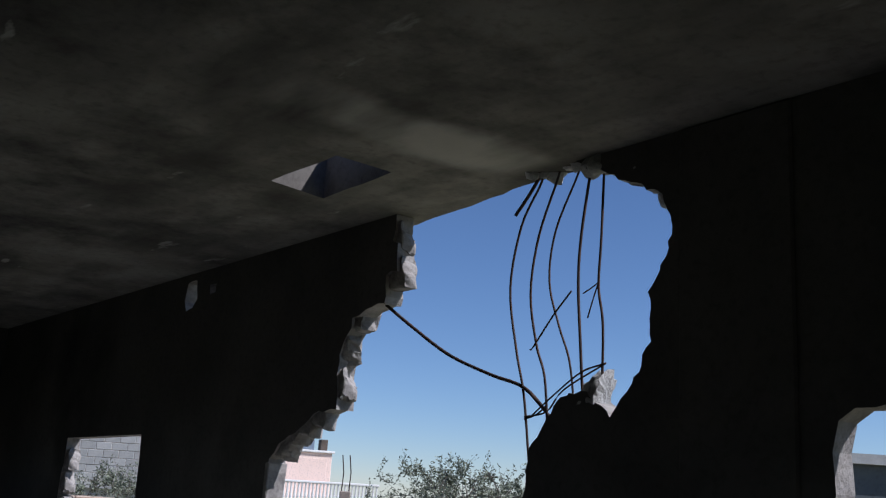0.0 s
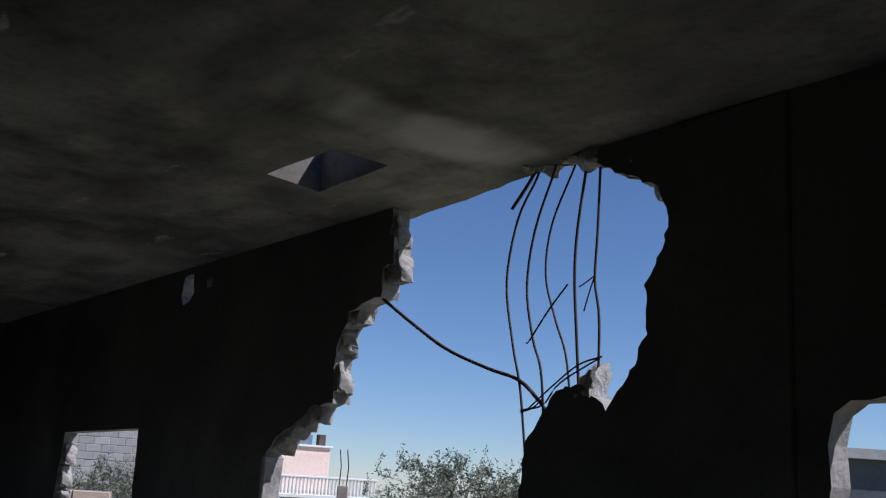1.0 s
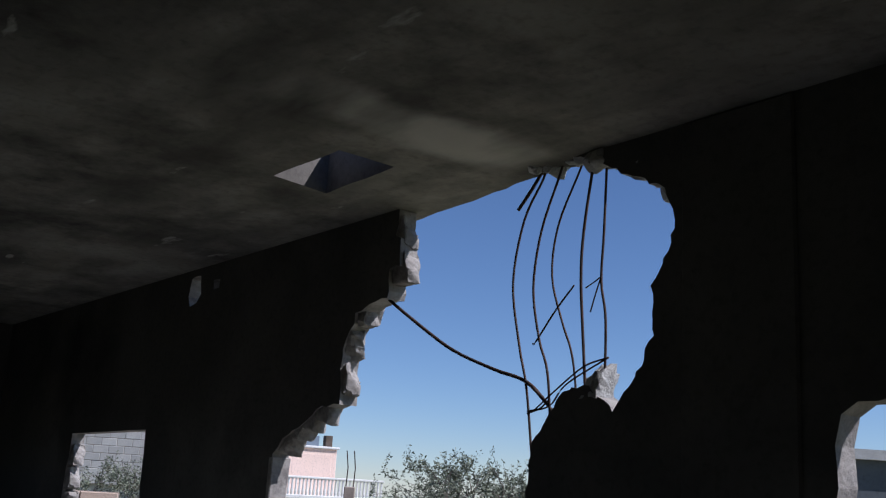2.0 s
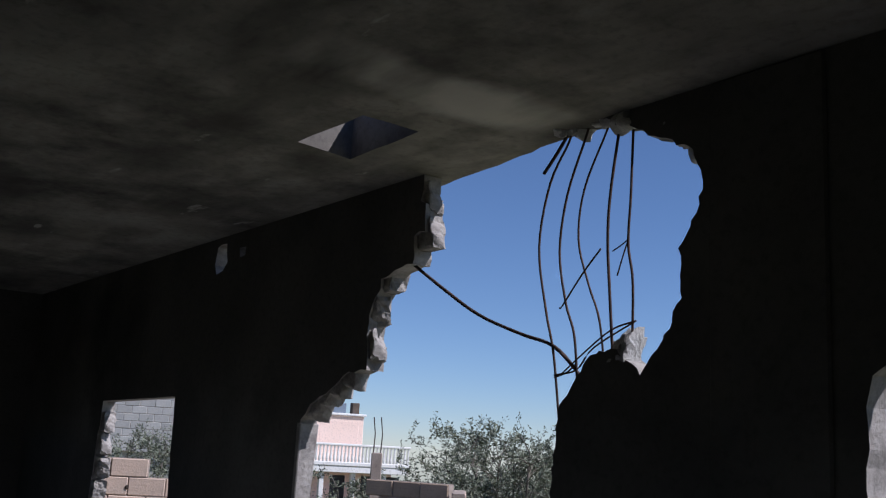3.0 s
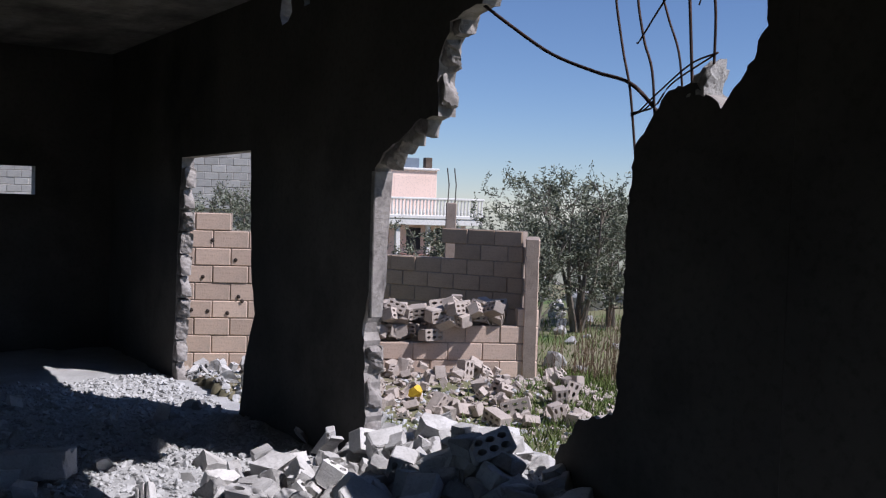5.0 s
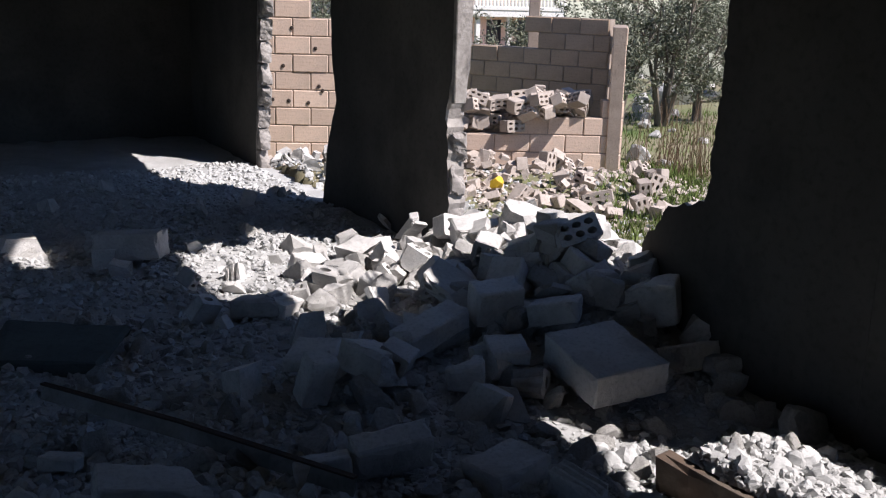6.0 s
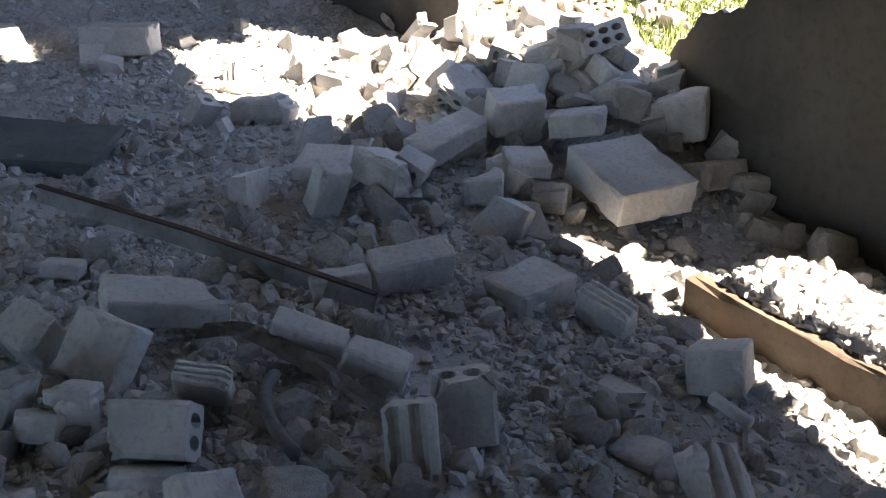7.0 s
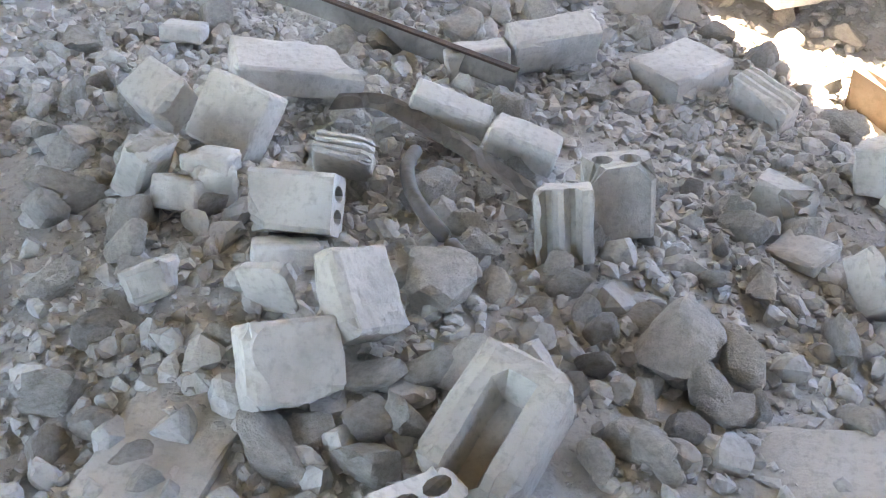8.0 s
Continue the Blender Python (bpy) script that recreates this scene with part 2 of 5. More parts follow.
def mound(x, y):
    """Height of the rubble on the room's floor."""
    p = Vector((x, y, 0))
    s, n = p.dot(ALONG), p.dot(OUT)
    z = 0.04 + 0.20 * math.exp(-((x + 0.7) ** 2 / 1.6 + (y - 2.0) ** 2 / 1.6))
    z += 0.36 * math.exp(-((s - 4.5) / 0.95) ** 2 - ((n - 3.0) / 0.6) ** 2)
    z += 0.12 * math.exp(-((s - 3.9) / 1.0) ** 2 - ((n - 1.9) / 0.8) ** 2)
    z += 0.06 * math.exp(-((s - 1.6) / 1.8) ** 2 - ((n - 2.9) / 0.6) ** 2)
    z += 0.26 * math.exp(-((x - 0.30) / 0.42) ** 2 - ((y - 4.78) / 0.34) ** 2)
    e, along = beam_frame(x, y)
    if along > -0.05 and e > -0.02:
        z += 0.17 * min(1, (e + 0.02) / 0.05) * min(1, (along + 0.05) / 0.15) * max(0, 1 - 2.2 * max(0, e - 0.22))
    return z + 0.03 * noise.noise(p * 1.7) + 0.02 * noise.noise(p * 5.0)


bm = bmesh.new()
bmesh.ops.create_grid(bm, x_segments=300, y_segments=160, size=1)
for v in bm.verts:
    s, n = 3.5 + v.co.x * 8.0, -0.1 + v.co.y * 3.3
    w = ALONG * s + OUT * n
    v.co = (w.x, w.y, mound(w.x, w.y))
floor = finish("floor", bm, DUST, smooth=True)
tagged(floor, "concrete floor buried under grey rubble dust", "floor", kind="structure")
# ---- shapes that come back ----
def tube(bm, points, radii, sides=6):
    pts = [Vector(p) for p in points]
    if not isinstance(radii, (list, tuple)):
        radii = [radii] * len(pts)
    rings = []
    for i, p in enumerate(pts):
        d = (pts[min(i + 1, len(pts) - 1)] - pts[max(i - 1, 0)]).normalized()
        u = d.orthogonal().normalized()
        w = d.cross(u)
        rings.append([bm.verts.new(p + (u * math.cos(k * math.tau / sides) + w * math.sin(k * math.tau / sides)) * radii[i]) for k in range(sides)])
    for r0, r1 in zip(rings, rings[1:]):
        for k in range(sides):
            bm.faces.new((r0[k], r0[(k + 1) % sides], r1[(k + 1) % sides], r1[k]))
    bm.faces.new(rings[0][::-1])
    bm.faces.new(rings[-1])


def smooth_line(points, n=6):
    """A rounded line through points (Catmull-Rom)."""
    p = [Vector(q) for q in points]
    p = [2 * p[0] - p[1]] + p + [2 * p[-1] - p[-2]]
    out = []
    for i in range(1, len(p) - 2):
        for k in range(n):
            t = k / n
            a, b, c, d = p[i - 1:i + 3]
            out.append(0.5 * (2 * b + (c - a) * t + (2 * a - 5 * b + 4 * c - d) * t * t + (3 * b - a - 3 * c + d) * t ** 3))
    out.append(p[-2])
    return out


def hollow_block(length=0.4, width=0.2, height=0.2, cols=3, rows=2, cuts=(), seed=0, chips=2, worn=0.0, web=0.019):
    """A hollow block, holes upright, broken along the cuts (point, outward normal) with rough caps."""
    rng = random.Random(seed)
    bm = bmesh.new()
    a, b = length / 2, width / 2
    edges = []

    def loop(points):
        vs = [bm.verts.new((x, y, -height / 2)) for x, y in points]
        for i in range(len(vs)):
            edges.append(bm.edges.new((vs[i], vs[(i + 1) % len(vs)])))

    c = 0.010
    loop([(-a + c, -b), (a - c, -b), (a, -b + c), (a, b - c), (a - c, b), (-a + c, b), (-a, b - c), (-a, -b + c)])
    hx, hy = (length - 0.03) / max(cols, 1), (width - 0.03) / rows
    for i in range(cols):
        for j in range(rows):
            cx, cy = -a + 0.015 + hx * (i + 0.5), -b + 0.015 + hy * (j + 0.5)
            loop([(cx + (hx / 2 - web) * math.cos(k * math.tau / 10), cy + (hy / 2 - web) * math.sin(k * math.tau / 10)) for k in range(10)])
    bmesh.ops.triangle_fill(bm, use_beauty=True, use_dissolve=False, edges=edges)
    r = bmesh.ops.extrude_face_region(bm, geom=bm.faces[:])
    bmesh.ops.translate(bm, vec=(0, 0, height), verts=[g for g in r["geom"] if isinstance(g, bmesh.types.BMVert)])
    bmesh.ops.recalc_face_normals(bm, faces=bm.faces)
    cuts = list(cuts)
    for _ in range(chips):        # small corners knocked off
        q = Vector((rng.choice((-a, a)), rng.choice((-b, b)), rng.choice((-1, 1)) * height / 2))
        n = Vector((q.x / a, q.y / b, q.z / height * 2)) + Vector([rng.uniform(-0.6, 0.6) for _ in range(3)])
        n.normalize()
        cuts.append((q - n * (rng.uniform(0.012, 0.03) + worn * rng.uniform(0, 3.5)), n))
    for co, n in cuts:
        geom = bm.verts[:] + bm.edges[:] + bm.faces[:]
        r = bmesh.ops.bisect_plane(bm, geom=geom, plane_co=co, plane_no=n, clear_outer=True)
        rim = [g for g in r["geom_cut"] if isinstance(g, bmesh.types.BMEdge)]
        if rim:
            f = bmesh.ops.triangle_fill(bm, use_beauty=True, use_dissolve=False, edges=rim)
            caps = [g for g in f["geom"] if isinstance(g, bmesh.types.BMFace)]
            for face in caps:
                face.material_index = 1
            for v in {v for face in caps for v in face.verts}:
                v.co += Vector(n) * rng.uniform(-0.012, 0.004)
    if worn:        # uneven faces and rubbed edges
        bmesh.ops.triangulate(bm, faces=bm.faces)
        bmesh.ops.subdivide_edges(bm, edges=[e for e in bm.edges if e.calc_length() > 0.07], cuts=2, use_grid_fill=True)
        bmesh.ops.triangulate(bm, faces=bm.faces)
        for v in bm.verts:
            v.co += v.normal * worn * (noise.noise(v.co * 14 + Vector((seed, 0, 0))) - 0.2) * 0.9
    bmesh.ops.recalc_face_normals(bm, faces=bm.faces)
    me = bpy.data.meshes.new("block")
    bm.to_mesh(me)
    bm.free()
    me.materials.append(BLOCK)
    me.materials.append(CORE)
    return me


def cast_block(dims, seed, style="solid", cut=None, mats=None, edge=0.008, wear=1.0):
    """A concrete block of those sizes with rubbed, chipped edges. style: ribbed on top, grooved in front, or with one deep channel on top.
    cut: a way in which a part of it has broken off, with a rough face left."""
    rng = random.Random(seed)
    off = Vector([rng.uniform(-50, 50) for _ in range(3)])
    half = Vector(dims) / 2
    bm = bmesh.new()
    bmesh.ops.create_cube(bm, size=2)
    bmesh.ops.subdivide_edges(bm, edges=bm.edges[:], cuts=9, use_grid_fill=True)
    way = Vector(cut).normalized() if cut else None
    reach = 0.5 * sum(abs(way[i]) * half[i] for i in range(3)) if cut else 0
    broken = set()
    for v in bm.verts:
        q = v.co.copy()
        k = [round((c + 1) * 5) for c in q]          # 0 to 10 along each side
        at = [i for i in range(3) if k[i] in (0, 10)]
        p = Vector([c * half[i] for i, c in enumerate(q)])
        e = edge + (max(0, noise.noise(p * 13 + off) - 0.08) * 0.06 + max(0, noise.noise(p * 40 + off)) * 0.012) * wear
        for i in range(3):                            # rubbed edges, with chips
            if k[i] in (1, 9):
                p[i] = math.copysign(half[i] - min(e, half[i] * 0.4), q[i])
            elif i in at and len(at) > 1:
                p[i] -= math.copysign(min(e * 0.34, half[i] * 0.15), q[i])
        if style == "ribbed" and k[2] == 10 and k[1] in (2, 5, 8):
            p.z -= 0.013
        if style == "grooved" and k[1] == 0 and k[0] in (2, 3, 6, 7):
            p.y += 0.03
        if style == "channel" and k[2] == 10 and k[0] in (4, 5, 6) and k[1] < 8:
            p.z -= min(0.07, half.z)
        p += q.normalized() * (noise.noise(p * 11 + off) * 0.006 + noise.noise(p * 38 + off) * 0.0025) * wear
        if cut:
            d = p.dot(way) - reach - noise.noise(p * 9 + off) * 0.03 - noise.noise(p * 30 + off) * 0.012
            if d > 0:
                p -= way * d
                broken.add(v)
        v.co = p
    for f in bm.faces:
        f.material_index = 1 if broken and sum(v in broken for v in f.verts) > 2 else 0
    me = bpy.data.meshes.new("block")
    bm.to_mesh(me)
    bm.free()
    for m in mats or (BLOCK, CORE):
        me.materials.append(m)
    return me


def rock_mesh(seed, planes=11, rough=0.05, mat=None, fine=3):
    """A broken lump about 1 across: a ball cut by planes, with worn corners."""
    rng = random.Random(seed)
    cuts = []
    while len(cuts) < planes:
        n = Vector([rng.gauss(0, 1) for _ in range(3)]).normalized()
        if all(n.dot(o) < 0.80 for o, _ in cuts):
            cuts.append((n, rng.uniform(0.26, 0.46)))
    off = Vector([rng.uniform(-50, 50) for _ in range(3)])
    bm = bmesh.new()
    bmesh.ops.create_icosphere(bm, subdivisions=fine, radius=1)
    for v in bm.verts:
        d = v.co.normalized()
        r = min([h / d.dot(n) for n, h in cuts if d.dot(n) > 0.15] + [0.66])
        v.co = d * r * (1 + rough * noise.noise(d * 2.5 + off) + rough * 0.5 * noise.noise(d * 7 + off))
    me = bpy.data.meshes.new("stone")
    bm.to_mesh(me)
    bm.free()
    me.materials.append(mat or CORE)
    return me


def stone_mesh(seed, flat=0.7, mat=None, corners=14, squareness=0.5):
    """A broken lump about 1 across: the hull of scattered corners."""
    rng = random.Random(seed)
    bm = bmesh.new()
    for _ in range(corners):
        v = Vector([rng.uniform(-1, 1) for _ in range(3)])
        w = v.normalized() * rng.uniform(0.75, 1.0)
        m = max(abs(c) for c in v)
        w = w.lerp(v / m * 0.8, squareness)
        bm.verts.new((w.x * 0.5, w.y * 0.5 * rng.uniform(0.8, 1), w.z * 0.5 * flat))
    r = bmesh.ops.convex_hull(bm, input=bm.verts)
    bmesh.ops.delete(bm, geom=[v for v in bm.verts if not v.link_faces], context="VERTS")
    bmesh.ops.recalc_face_normals(bm, faces=bm.faces)
    me = bpy.data.meshes.new("stone")
    bm.to_mesh(me)
    bm.free()
    me.materials.append(mat or CORE)
    return me


V3 = Vector
FULL = hollow_block(seed=1)
FULL_B = hollow_block(seed=2, chips=4)
HALF = hollow_block(cuts=[((0.02, 0, 0), V3((1, 0.12, 0.1)).normalized())], seed=3)
HALF_B = hollow_block(cuts=[((-0.01, 0, 0), V3((1, -0.35, 0.25)).normalized())], seed=4, chips=3)
LONG = hollow_block(cuts=[((0.11, 0, 0), V3((1, 0.3, -0.3)).normalized())], seed=5, chips=3)
SMALL = hollow_block(cuts=[((-0.07, 0, 0), V3((1, 0.2, -0.2)).normalized())], seed=6)
GROOVED = hollow_block(cuts=[((0, 0.045, 0), V3((0.05, 1, 0.08)).normalized()), ((0.03, 0, 0), V3((1, 0, 0.3)).normalized())], seed=7)
GROOVED_B = hollow_block(cuts=[((0, 0.045, 0), V3((-0.15, 1, 0.05)).normalized()), ((-0.04, 0, 0), V3((1, 0.4, 0.1)).normalized())], seed=8)
CORNER = hollow_block(cuts=[((0.0, 0.0, 0.0), V3((1, 0.5, 0.6)).normalized())], seed=9, chips=3)
THIN = hollow_block(0.4, 0.1, 0.2, 4, 1, cuts=[((0.06, 0, 0), V3((1, 0.1, 0.4)).normalized())], seed=10)
SHARD = hollow_block(cuts=[((0, -0.07, 0), V3((0.1, 1, 0.05)).normalized()), ((0.05, 0, 0), V3((1, 0, 0.6)).normalized())], seed=11)
SOLID_HALF = hollow_block(cols=0, cuts=[((0.02, 0, 0), V3((1, 0.2, 0.15)).normalized())], seed=102, chips=5, worn=0.012)
SOLID_HALF_B = hollow_block(cols=0, cuts=[((-0.02, 0, 0), V3((1, -0.4, 0.3)).normalized())], seed=103, chips=5, worn=0.012)
SOLID_LONG = hollow_block(cols=0, cuts=[((0.10, 0, 0), V3((1, 0.35, -0.3)).normalized())], seed=104, chips=5, worn=0.012)
SOLID_CORNER = hollow_block(cols=0, cuts=[((0.0, 0.0, 0.0), V3((1, 0.6, 0.6)).normalized())], seed=105, chips=5, worn=0.012)
PLATE = hollow_block(0.3, 0.2, 0.05, cols=0, cuts=[((0.04, 0, 0), V3((1, 0.5, 0.1)).normalized())], seed=107, chips=5, worn=0.012)
STONES = [rock_mesh(20 + i, 7 + i % 3, 0.04) for i in range(10)]
TURNS = {"": Matrix.Identity(4), "x": Matrix.Rotation(radians(90), 4, "Y"), "y": Matrix.Rotation(radians(90), 4, "X")}


def lay(mesh, name, label, x, y, yaw=0, tilt=0, roll=0, lift=0.05, base="", size=1.0, category="block", group="rubble blocks", z=None, into=None):
    """A thing laid on the rubble: turned by yaw, leaning towards the viewer by tilt and aside by roll. base: which way its holes run."""
    h = mound(x, y) if z is None else z
    scale = (size, size, size) if isinstance(size, (int, float)) else size
    m = (pose(x, y, h + lift) @ Matrix.Rotation(radians(yaw), 4, "Z") @ Matrix.Rotation(radians(tilt), 4, "X")
                       @ Matrix.Rotation(radians(roll), 4, "Y") @ TURNS[base] @ Matrix.Diagonal((*scale, 1)))
    if into is not None:
        into.append((mesh, m))
        return None
    ob = new(name, mesh)
    ob.matrix_world = m
    return tagged(ob, label, category, group)


def pile(name, label, pieces):
    """Pieces too many to count, joined into one heap."""
    mats, vs, fs, idx, base = [], [], [], [], 0
    for me, m in pieces:
        for q in me.materials:
            if q not in mats:
                mats.append(q)
        vs += [(m @ v.co)[:] for v in me.vertices]
        for p in me.polygons:
            fs.append(tuple(k + base for k in p.vertices))
            idx.append(mats.index(me.materials[p.material_index]))
        base += len(me.vertices)
    me = bpy.data.meshes.new(name)
    me.from_pydata(vs, [], fs)
    for q in mats:
        me.materials.append(q)
    me.polygons.foreach_set("material_index", idx)
    return tagged(new(name, me), label, "rubble", kind="stuff")


B_HALF = "broken half of a grey hollow concrete block"
B_FULL = "dusty grey hollow concrete block lying in rubble"
B_GROOVE = "split grey concrete block showing its hollow channels"
B_SHARD = "broken corner of a grey concrete block"

# ---- near rubble ----
CUTS = [(1, 0.3, 0.5), (-0.5, 0.4, 1), (0.8, 1, -0.2), (0.3, 0.5, -1)]


def fitted(name, label, place, turn, dims, seed, style="solid", cut=None, mats=None, edge=0.008):
    """One block of the rubble at its own place, turn and size."""
    x, y, z = dims
    spin = Matrix.Identity(4)
    if style == "hollow4x":          # holes run along its length
        me = hollow_block(y, z, x, 1, 2, seed=seed, chips=2, worn=0.003, web=0.007)
        spin = Matrix(((0, 0, 1, 0), (1, 0, 0, 0), (0, 1, 0, 0), (0, 0, 0, 1)))
    elif style == "hollowf":
        me = hollow_block(x, z, y, 3, 2, seed=seed, chips=2, worn=0.003, web=0.007)
        spin = Matrix.Rotation(radians(90), 4, "X")
    elif style in ("twoholes", "onehole"):
        me = hollow_block(x, y, z, 2, 1, seed=seed, chips=2, worn=0.003, web=0.007)
    else:
        me = cast_block(dims, seed, style, cut, mats, edge)
    ob = new(name, me)
    ob.matrix_world = pose(*place, *turn) @ spin
    return tagged(ob, label, name.split("_")[-1] if name != "concrete_block" else "block", "rubble blocks")


def rubble_stone(x, y, size, yaw, label, kind=0, sink=0.22):
    """A lump of concrete bedded in the rubble."""
    a, b, c = size
    ob = new("stone", STONES[kind])
    ob.matrix_world = pose(x, y, mound(x, y) + c * (0.5 - sink), 0, 0, yaw) @ Matrix.Diagonal((a, b, c, 1))
    return tagged(ob, label, "stone", "rubble stones")


fitted("concrete_block", "broken piece of grey concrete block in dust", (-0.712, 1.671, 0.315), (-42, 10, 34), (0.166, 0.094, 0.142), 300, "solid", cut=(0.6, 0.15, -1))
fitted("concrete_block", "broken piece of grey concrete block in dust", (-0.635, 1.816, 0.358), (-45, 28, 62), (0.164, 0.081, 0.159), 301, "solid", cut=(-0.2, 1, 0.2))
fitted("concrete_block", "grey half block with open holes in its end", (-0.83, 2.114, 0.317), (-39, -3, 3), (0.173, 0.123, 0.123), 302, "hollow4x")
fitted("concrete_block", "grey concrete block with ribbed top face", (-0.775, 2.29, 0.33), (36, 6, 3), (0.13, 0.056, 0.142), 303, "ribbed")
fitted("concrete_block", "broken piece of grey concrete block in dust", (-1.069, 2.444, 0.297), (-36, 6, -20), (0.176, 0.089, 0.168), 304, "solid")
fitted("concrete_block", "broken piece of grey concrete block in dust", (-1.186, 2.205, 0.302), (9, 28, -16), (0.072, 0.103, 0.188), 305, "solid", cut=(-0.5, 0.4, 1))
fitted("concrete_block", "grey block standing with two holes upward", (-0.193, 2.353, 0.287), (-14, -6, 13), (0.149, 0.101, 0.165), 306, "twoholes")
fitted("concrete_block", "split grey concrete block showing its hollow channels", (-0.295, 2.194, 0.304), (-19, -8, 7), (0.119, 0.07, 0.16), 307, "grooved")
fitted("concrete_block", "whole grey block covered with dust and chips", (-0.023, 3.2, 0.176), (3, -2, -44), (0.19, 0.238, 0.099), 308, "solid")
fitted("concrete_block", "grey concrete block with ribbed top face", (0.201, 3.073, 0.186), (16, 9, -40), (0.179, 0.084, 0.121), 309, "ribbed")
fitted("concrete_block", "broken piece of grey concrete block in dust", (0.485, 2.785, 0.202), (-14, -16, -19), (0.158, 0.163, 0.126), 310, "solid")
fitted("concrete_block", "split grey concrete block showing its hollow channels", (0.385, 2.284, 0.207), (-57, 14, 27), (0.133, 0.087, 0.141), 311, "grooved")
fitted("concrete_block", "grey half block with open holes in its end", (0.2, 2.594, 0.183), (-2, -11, -53), (0.148, 0.089, 0.093), 312, "hollow4x")
fitted("concrete_plate", "flat dusty piece of concrete in rubble", (0.237, 2.409, 0.168), (12, -13, -44), (0.133, 0.1, 0.039), 313, "solid")
fitted("concrete_block", "large split block with a deep hollow channel", (-0.355, 1.62, 0.29), (24, 4, -22), (0.175, 0.24, 0.16), 314, "channel", edge=0.028)
fitted("concrete_block", "grey hollow block tipped over with open holes", (-0.481, 1.412, 0.294), (25, 23, 63), (0.206, 0.072, 0.133), 315, "onehole")
fitted("concrete_plate", "flat dusty piece of concrete in rubble", (-0.871, 1.6, 0.222), (4, -2, -8), (0.2, 0.42, 0.03), 316, "solid")
fitted("concrete_plate", "flat dusty piece of concrete in rubble", (0.19, 1.72, 0.165), (3, -6, 4), (0.36, 0.26, 0.03), 317, "solid")
fitted("lintel_piece", "pale broken length of concrete lintel", (-0.991, 2.707, 0.298), (5, 9, 25), (0.344, 0.148, 0.083), 318, "solid", mats=(PALE, PALE), cut=(1, 0.5, 0.2))
fitted("moulding_piece", "pale moulded concrete length in the rubble", (-0.588, 2.561, 0.323), (17, 16, -2), (0.194, 0.068, 0.07), 319, "solid", mats=(PALE, CORE))
fitted("moulding_piece", "pale moulded concrete length in the rubble", (-0.603, 2.564, 0.27), (19, 12, -8), (0.191, 0.057, 0.06), 320, "solid", mats=(PALE, CORE))
fitted("moulding_piece", "pale moulded concrete length in the rubble", (-0.408, 2.5, 0.294), (6, 13, -6), (0.164, 0.08, 0.079), 321, "solid", mats=(PALE, CORE))
fitted("kerb_piece", "grey concrete kerb half buried in dust", (-0.392, 3.163, 0.24), (19, -6, 25), (0.263, 0.1, 0.129), 322, "solid")
fitted("kerb_piece", "grey concrete kerb half buried in dust", (-0.59, 3.05, 0.213), (-8, -6, 17), (0.181, 0.1, 0.089), 323, "solid")
fitted("concrete_lump", "rough squarish lump of broken concrete", (-1.028, 1.86, 0.282), (-31, -23, 13), (0.096, 0.098, 0.072), 324, "solid", cut=(0.5, 0.6, -0.4), edge=0.02)
fitted("concrete_block", "thin curved shard of broken concrete block", (-0.803, 1.848, 0.318), (8, -16, -13), (0.108, 0.03, 0.106), 325, "solid", cut=(0.5, 0.6, -0.4), edge=0.02)
fitted("concrete_block", "low piece of concrete block lying flat", (-0.825, 2.02, 0.263), (-25, 3, 16), (0.134, 0.092, 0.051), 326, "solid")
fitted("concrete_block", "broken piece of grey concrete block in dust", (-1.28, 2.525, 0.268), (30, 7, -31), (0.141, 0.117, 0.137), 327, "solid", cut=(0.3, 0.5, -1))
fitted("concrete_block", "broken piece of grey concrete block in dust", (-1.478, 3.146, 0.137), (-12, 1, 4), (0.127, 0.101, 0.051), 328, "solid")
fitted("concrete_block", "broken piece of grey concrete block in dust", (-1.043, 2.215, 0.323), (-14, -1, -3), (0.112, 0.087, 0.043), 329, "solid", cut=(-0.5, 0.4, 1))
fitted("concrete_block", "broken piece of grey concrete block in dust", (-1.038, 2.206, 0.277), (3, 1, 31), (0.087, 0.1, 0.113), 330, "solid", cut=(0.8, 1, -0.2))
fitted("concrete_block", "broken piece of grey concrete block in dust", (-1.087, 2.156, 0.273), (-29, -6, -8), (0.116, 0.099, 0.07), 331, "solid")
rubble_stone(-1.358, 2.168, (0.15, 0.13, 0.11), 0, "rounded lump of broken pale concrete", 0)
rubble_stone(-0.048, 1.997, (0.2, 0.17, 0.15), 67, "large rounded stone with a split face", 1)
rubble_stone(-0.527, 1.986, (0.16, 0.17, 0.12), 134, "jagged pale lump of broken concrete", 2)
rubble_stone(-1.101, 1.607, (0.14, 0.1, 0.08), 201, "lump of broken grey concrete", 3)
rubble_stone(-1.242, 1.868, (0.12, 0.1, 0.08), 268, "dusty lump of broken concrete", 4)
rubble_stone(-1.009, 1.558, (0.09, 0.08, 0.06), 335, "small angular lump of grey concrete", 5)
rubble_stone(-1.081, 1.751, (0.09, 0.08, 0.06), 42, "lump of broken grey concrete", 6)
rubble_stone(-1.073, 1.497, (0.1, 0.07, 0.06), 109, "dusty lump of broken concrete", 7)
rubble_stone(-0.876, 1.457, (0.08, 0.07, 0.06), 176, "small angular lump of grey concrete", 8)
rubble_stone(-0.428, 1.803, (0.15, 0.1, 0.1), 243, "jagged lump of broken concrete", 9)
rubble_stone(-0.710, 1.554, (0.16, 0.12, 0.08), 310, "dusty lump of broken concrete", 0)
rubble_stone(-0.652, 1.614, (0.1, 0.09, 0.07), 17, "small angular lump of grey concrete", 1)
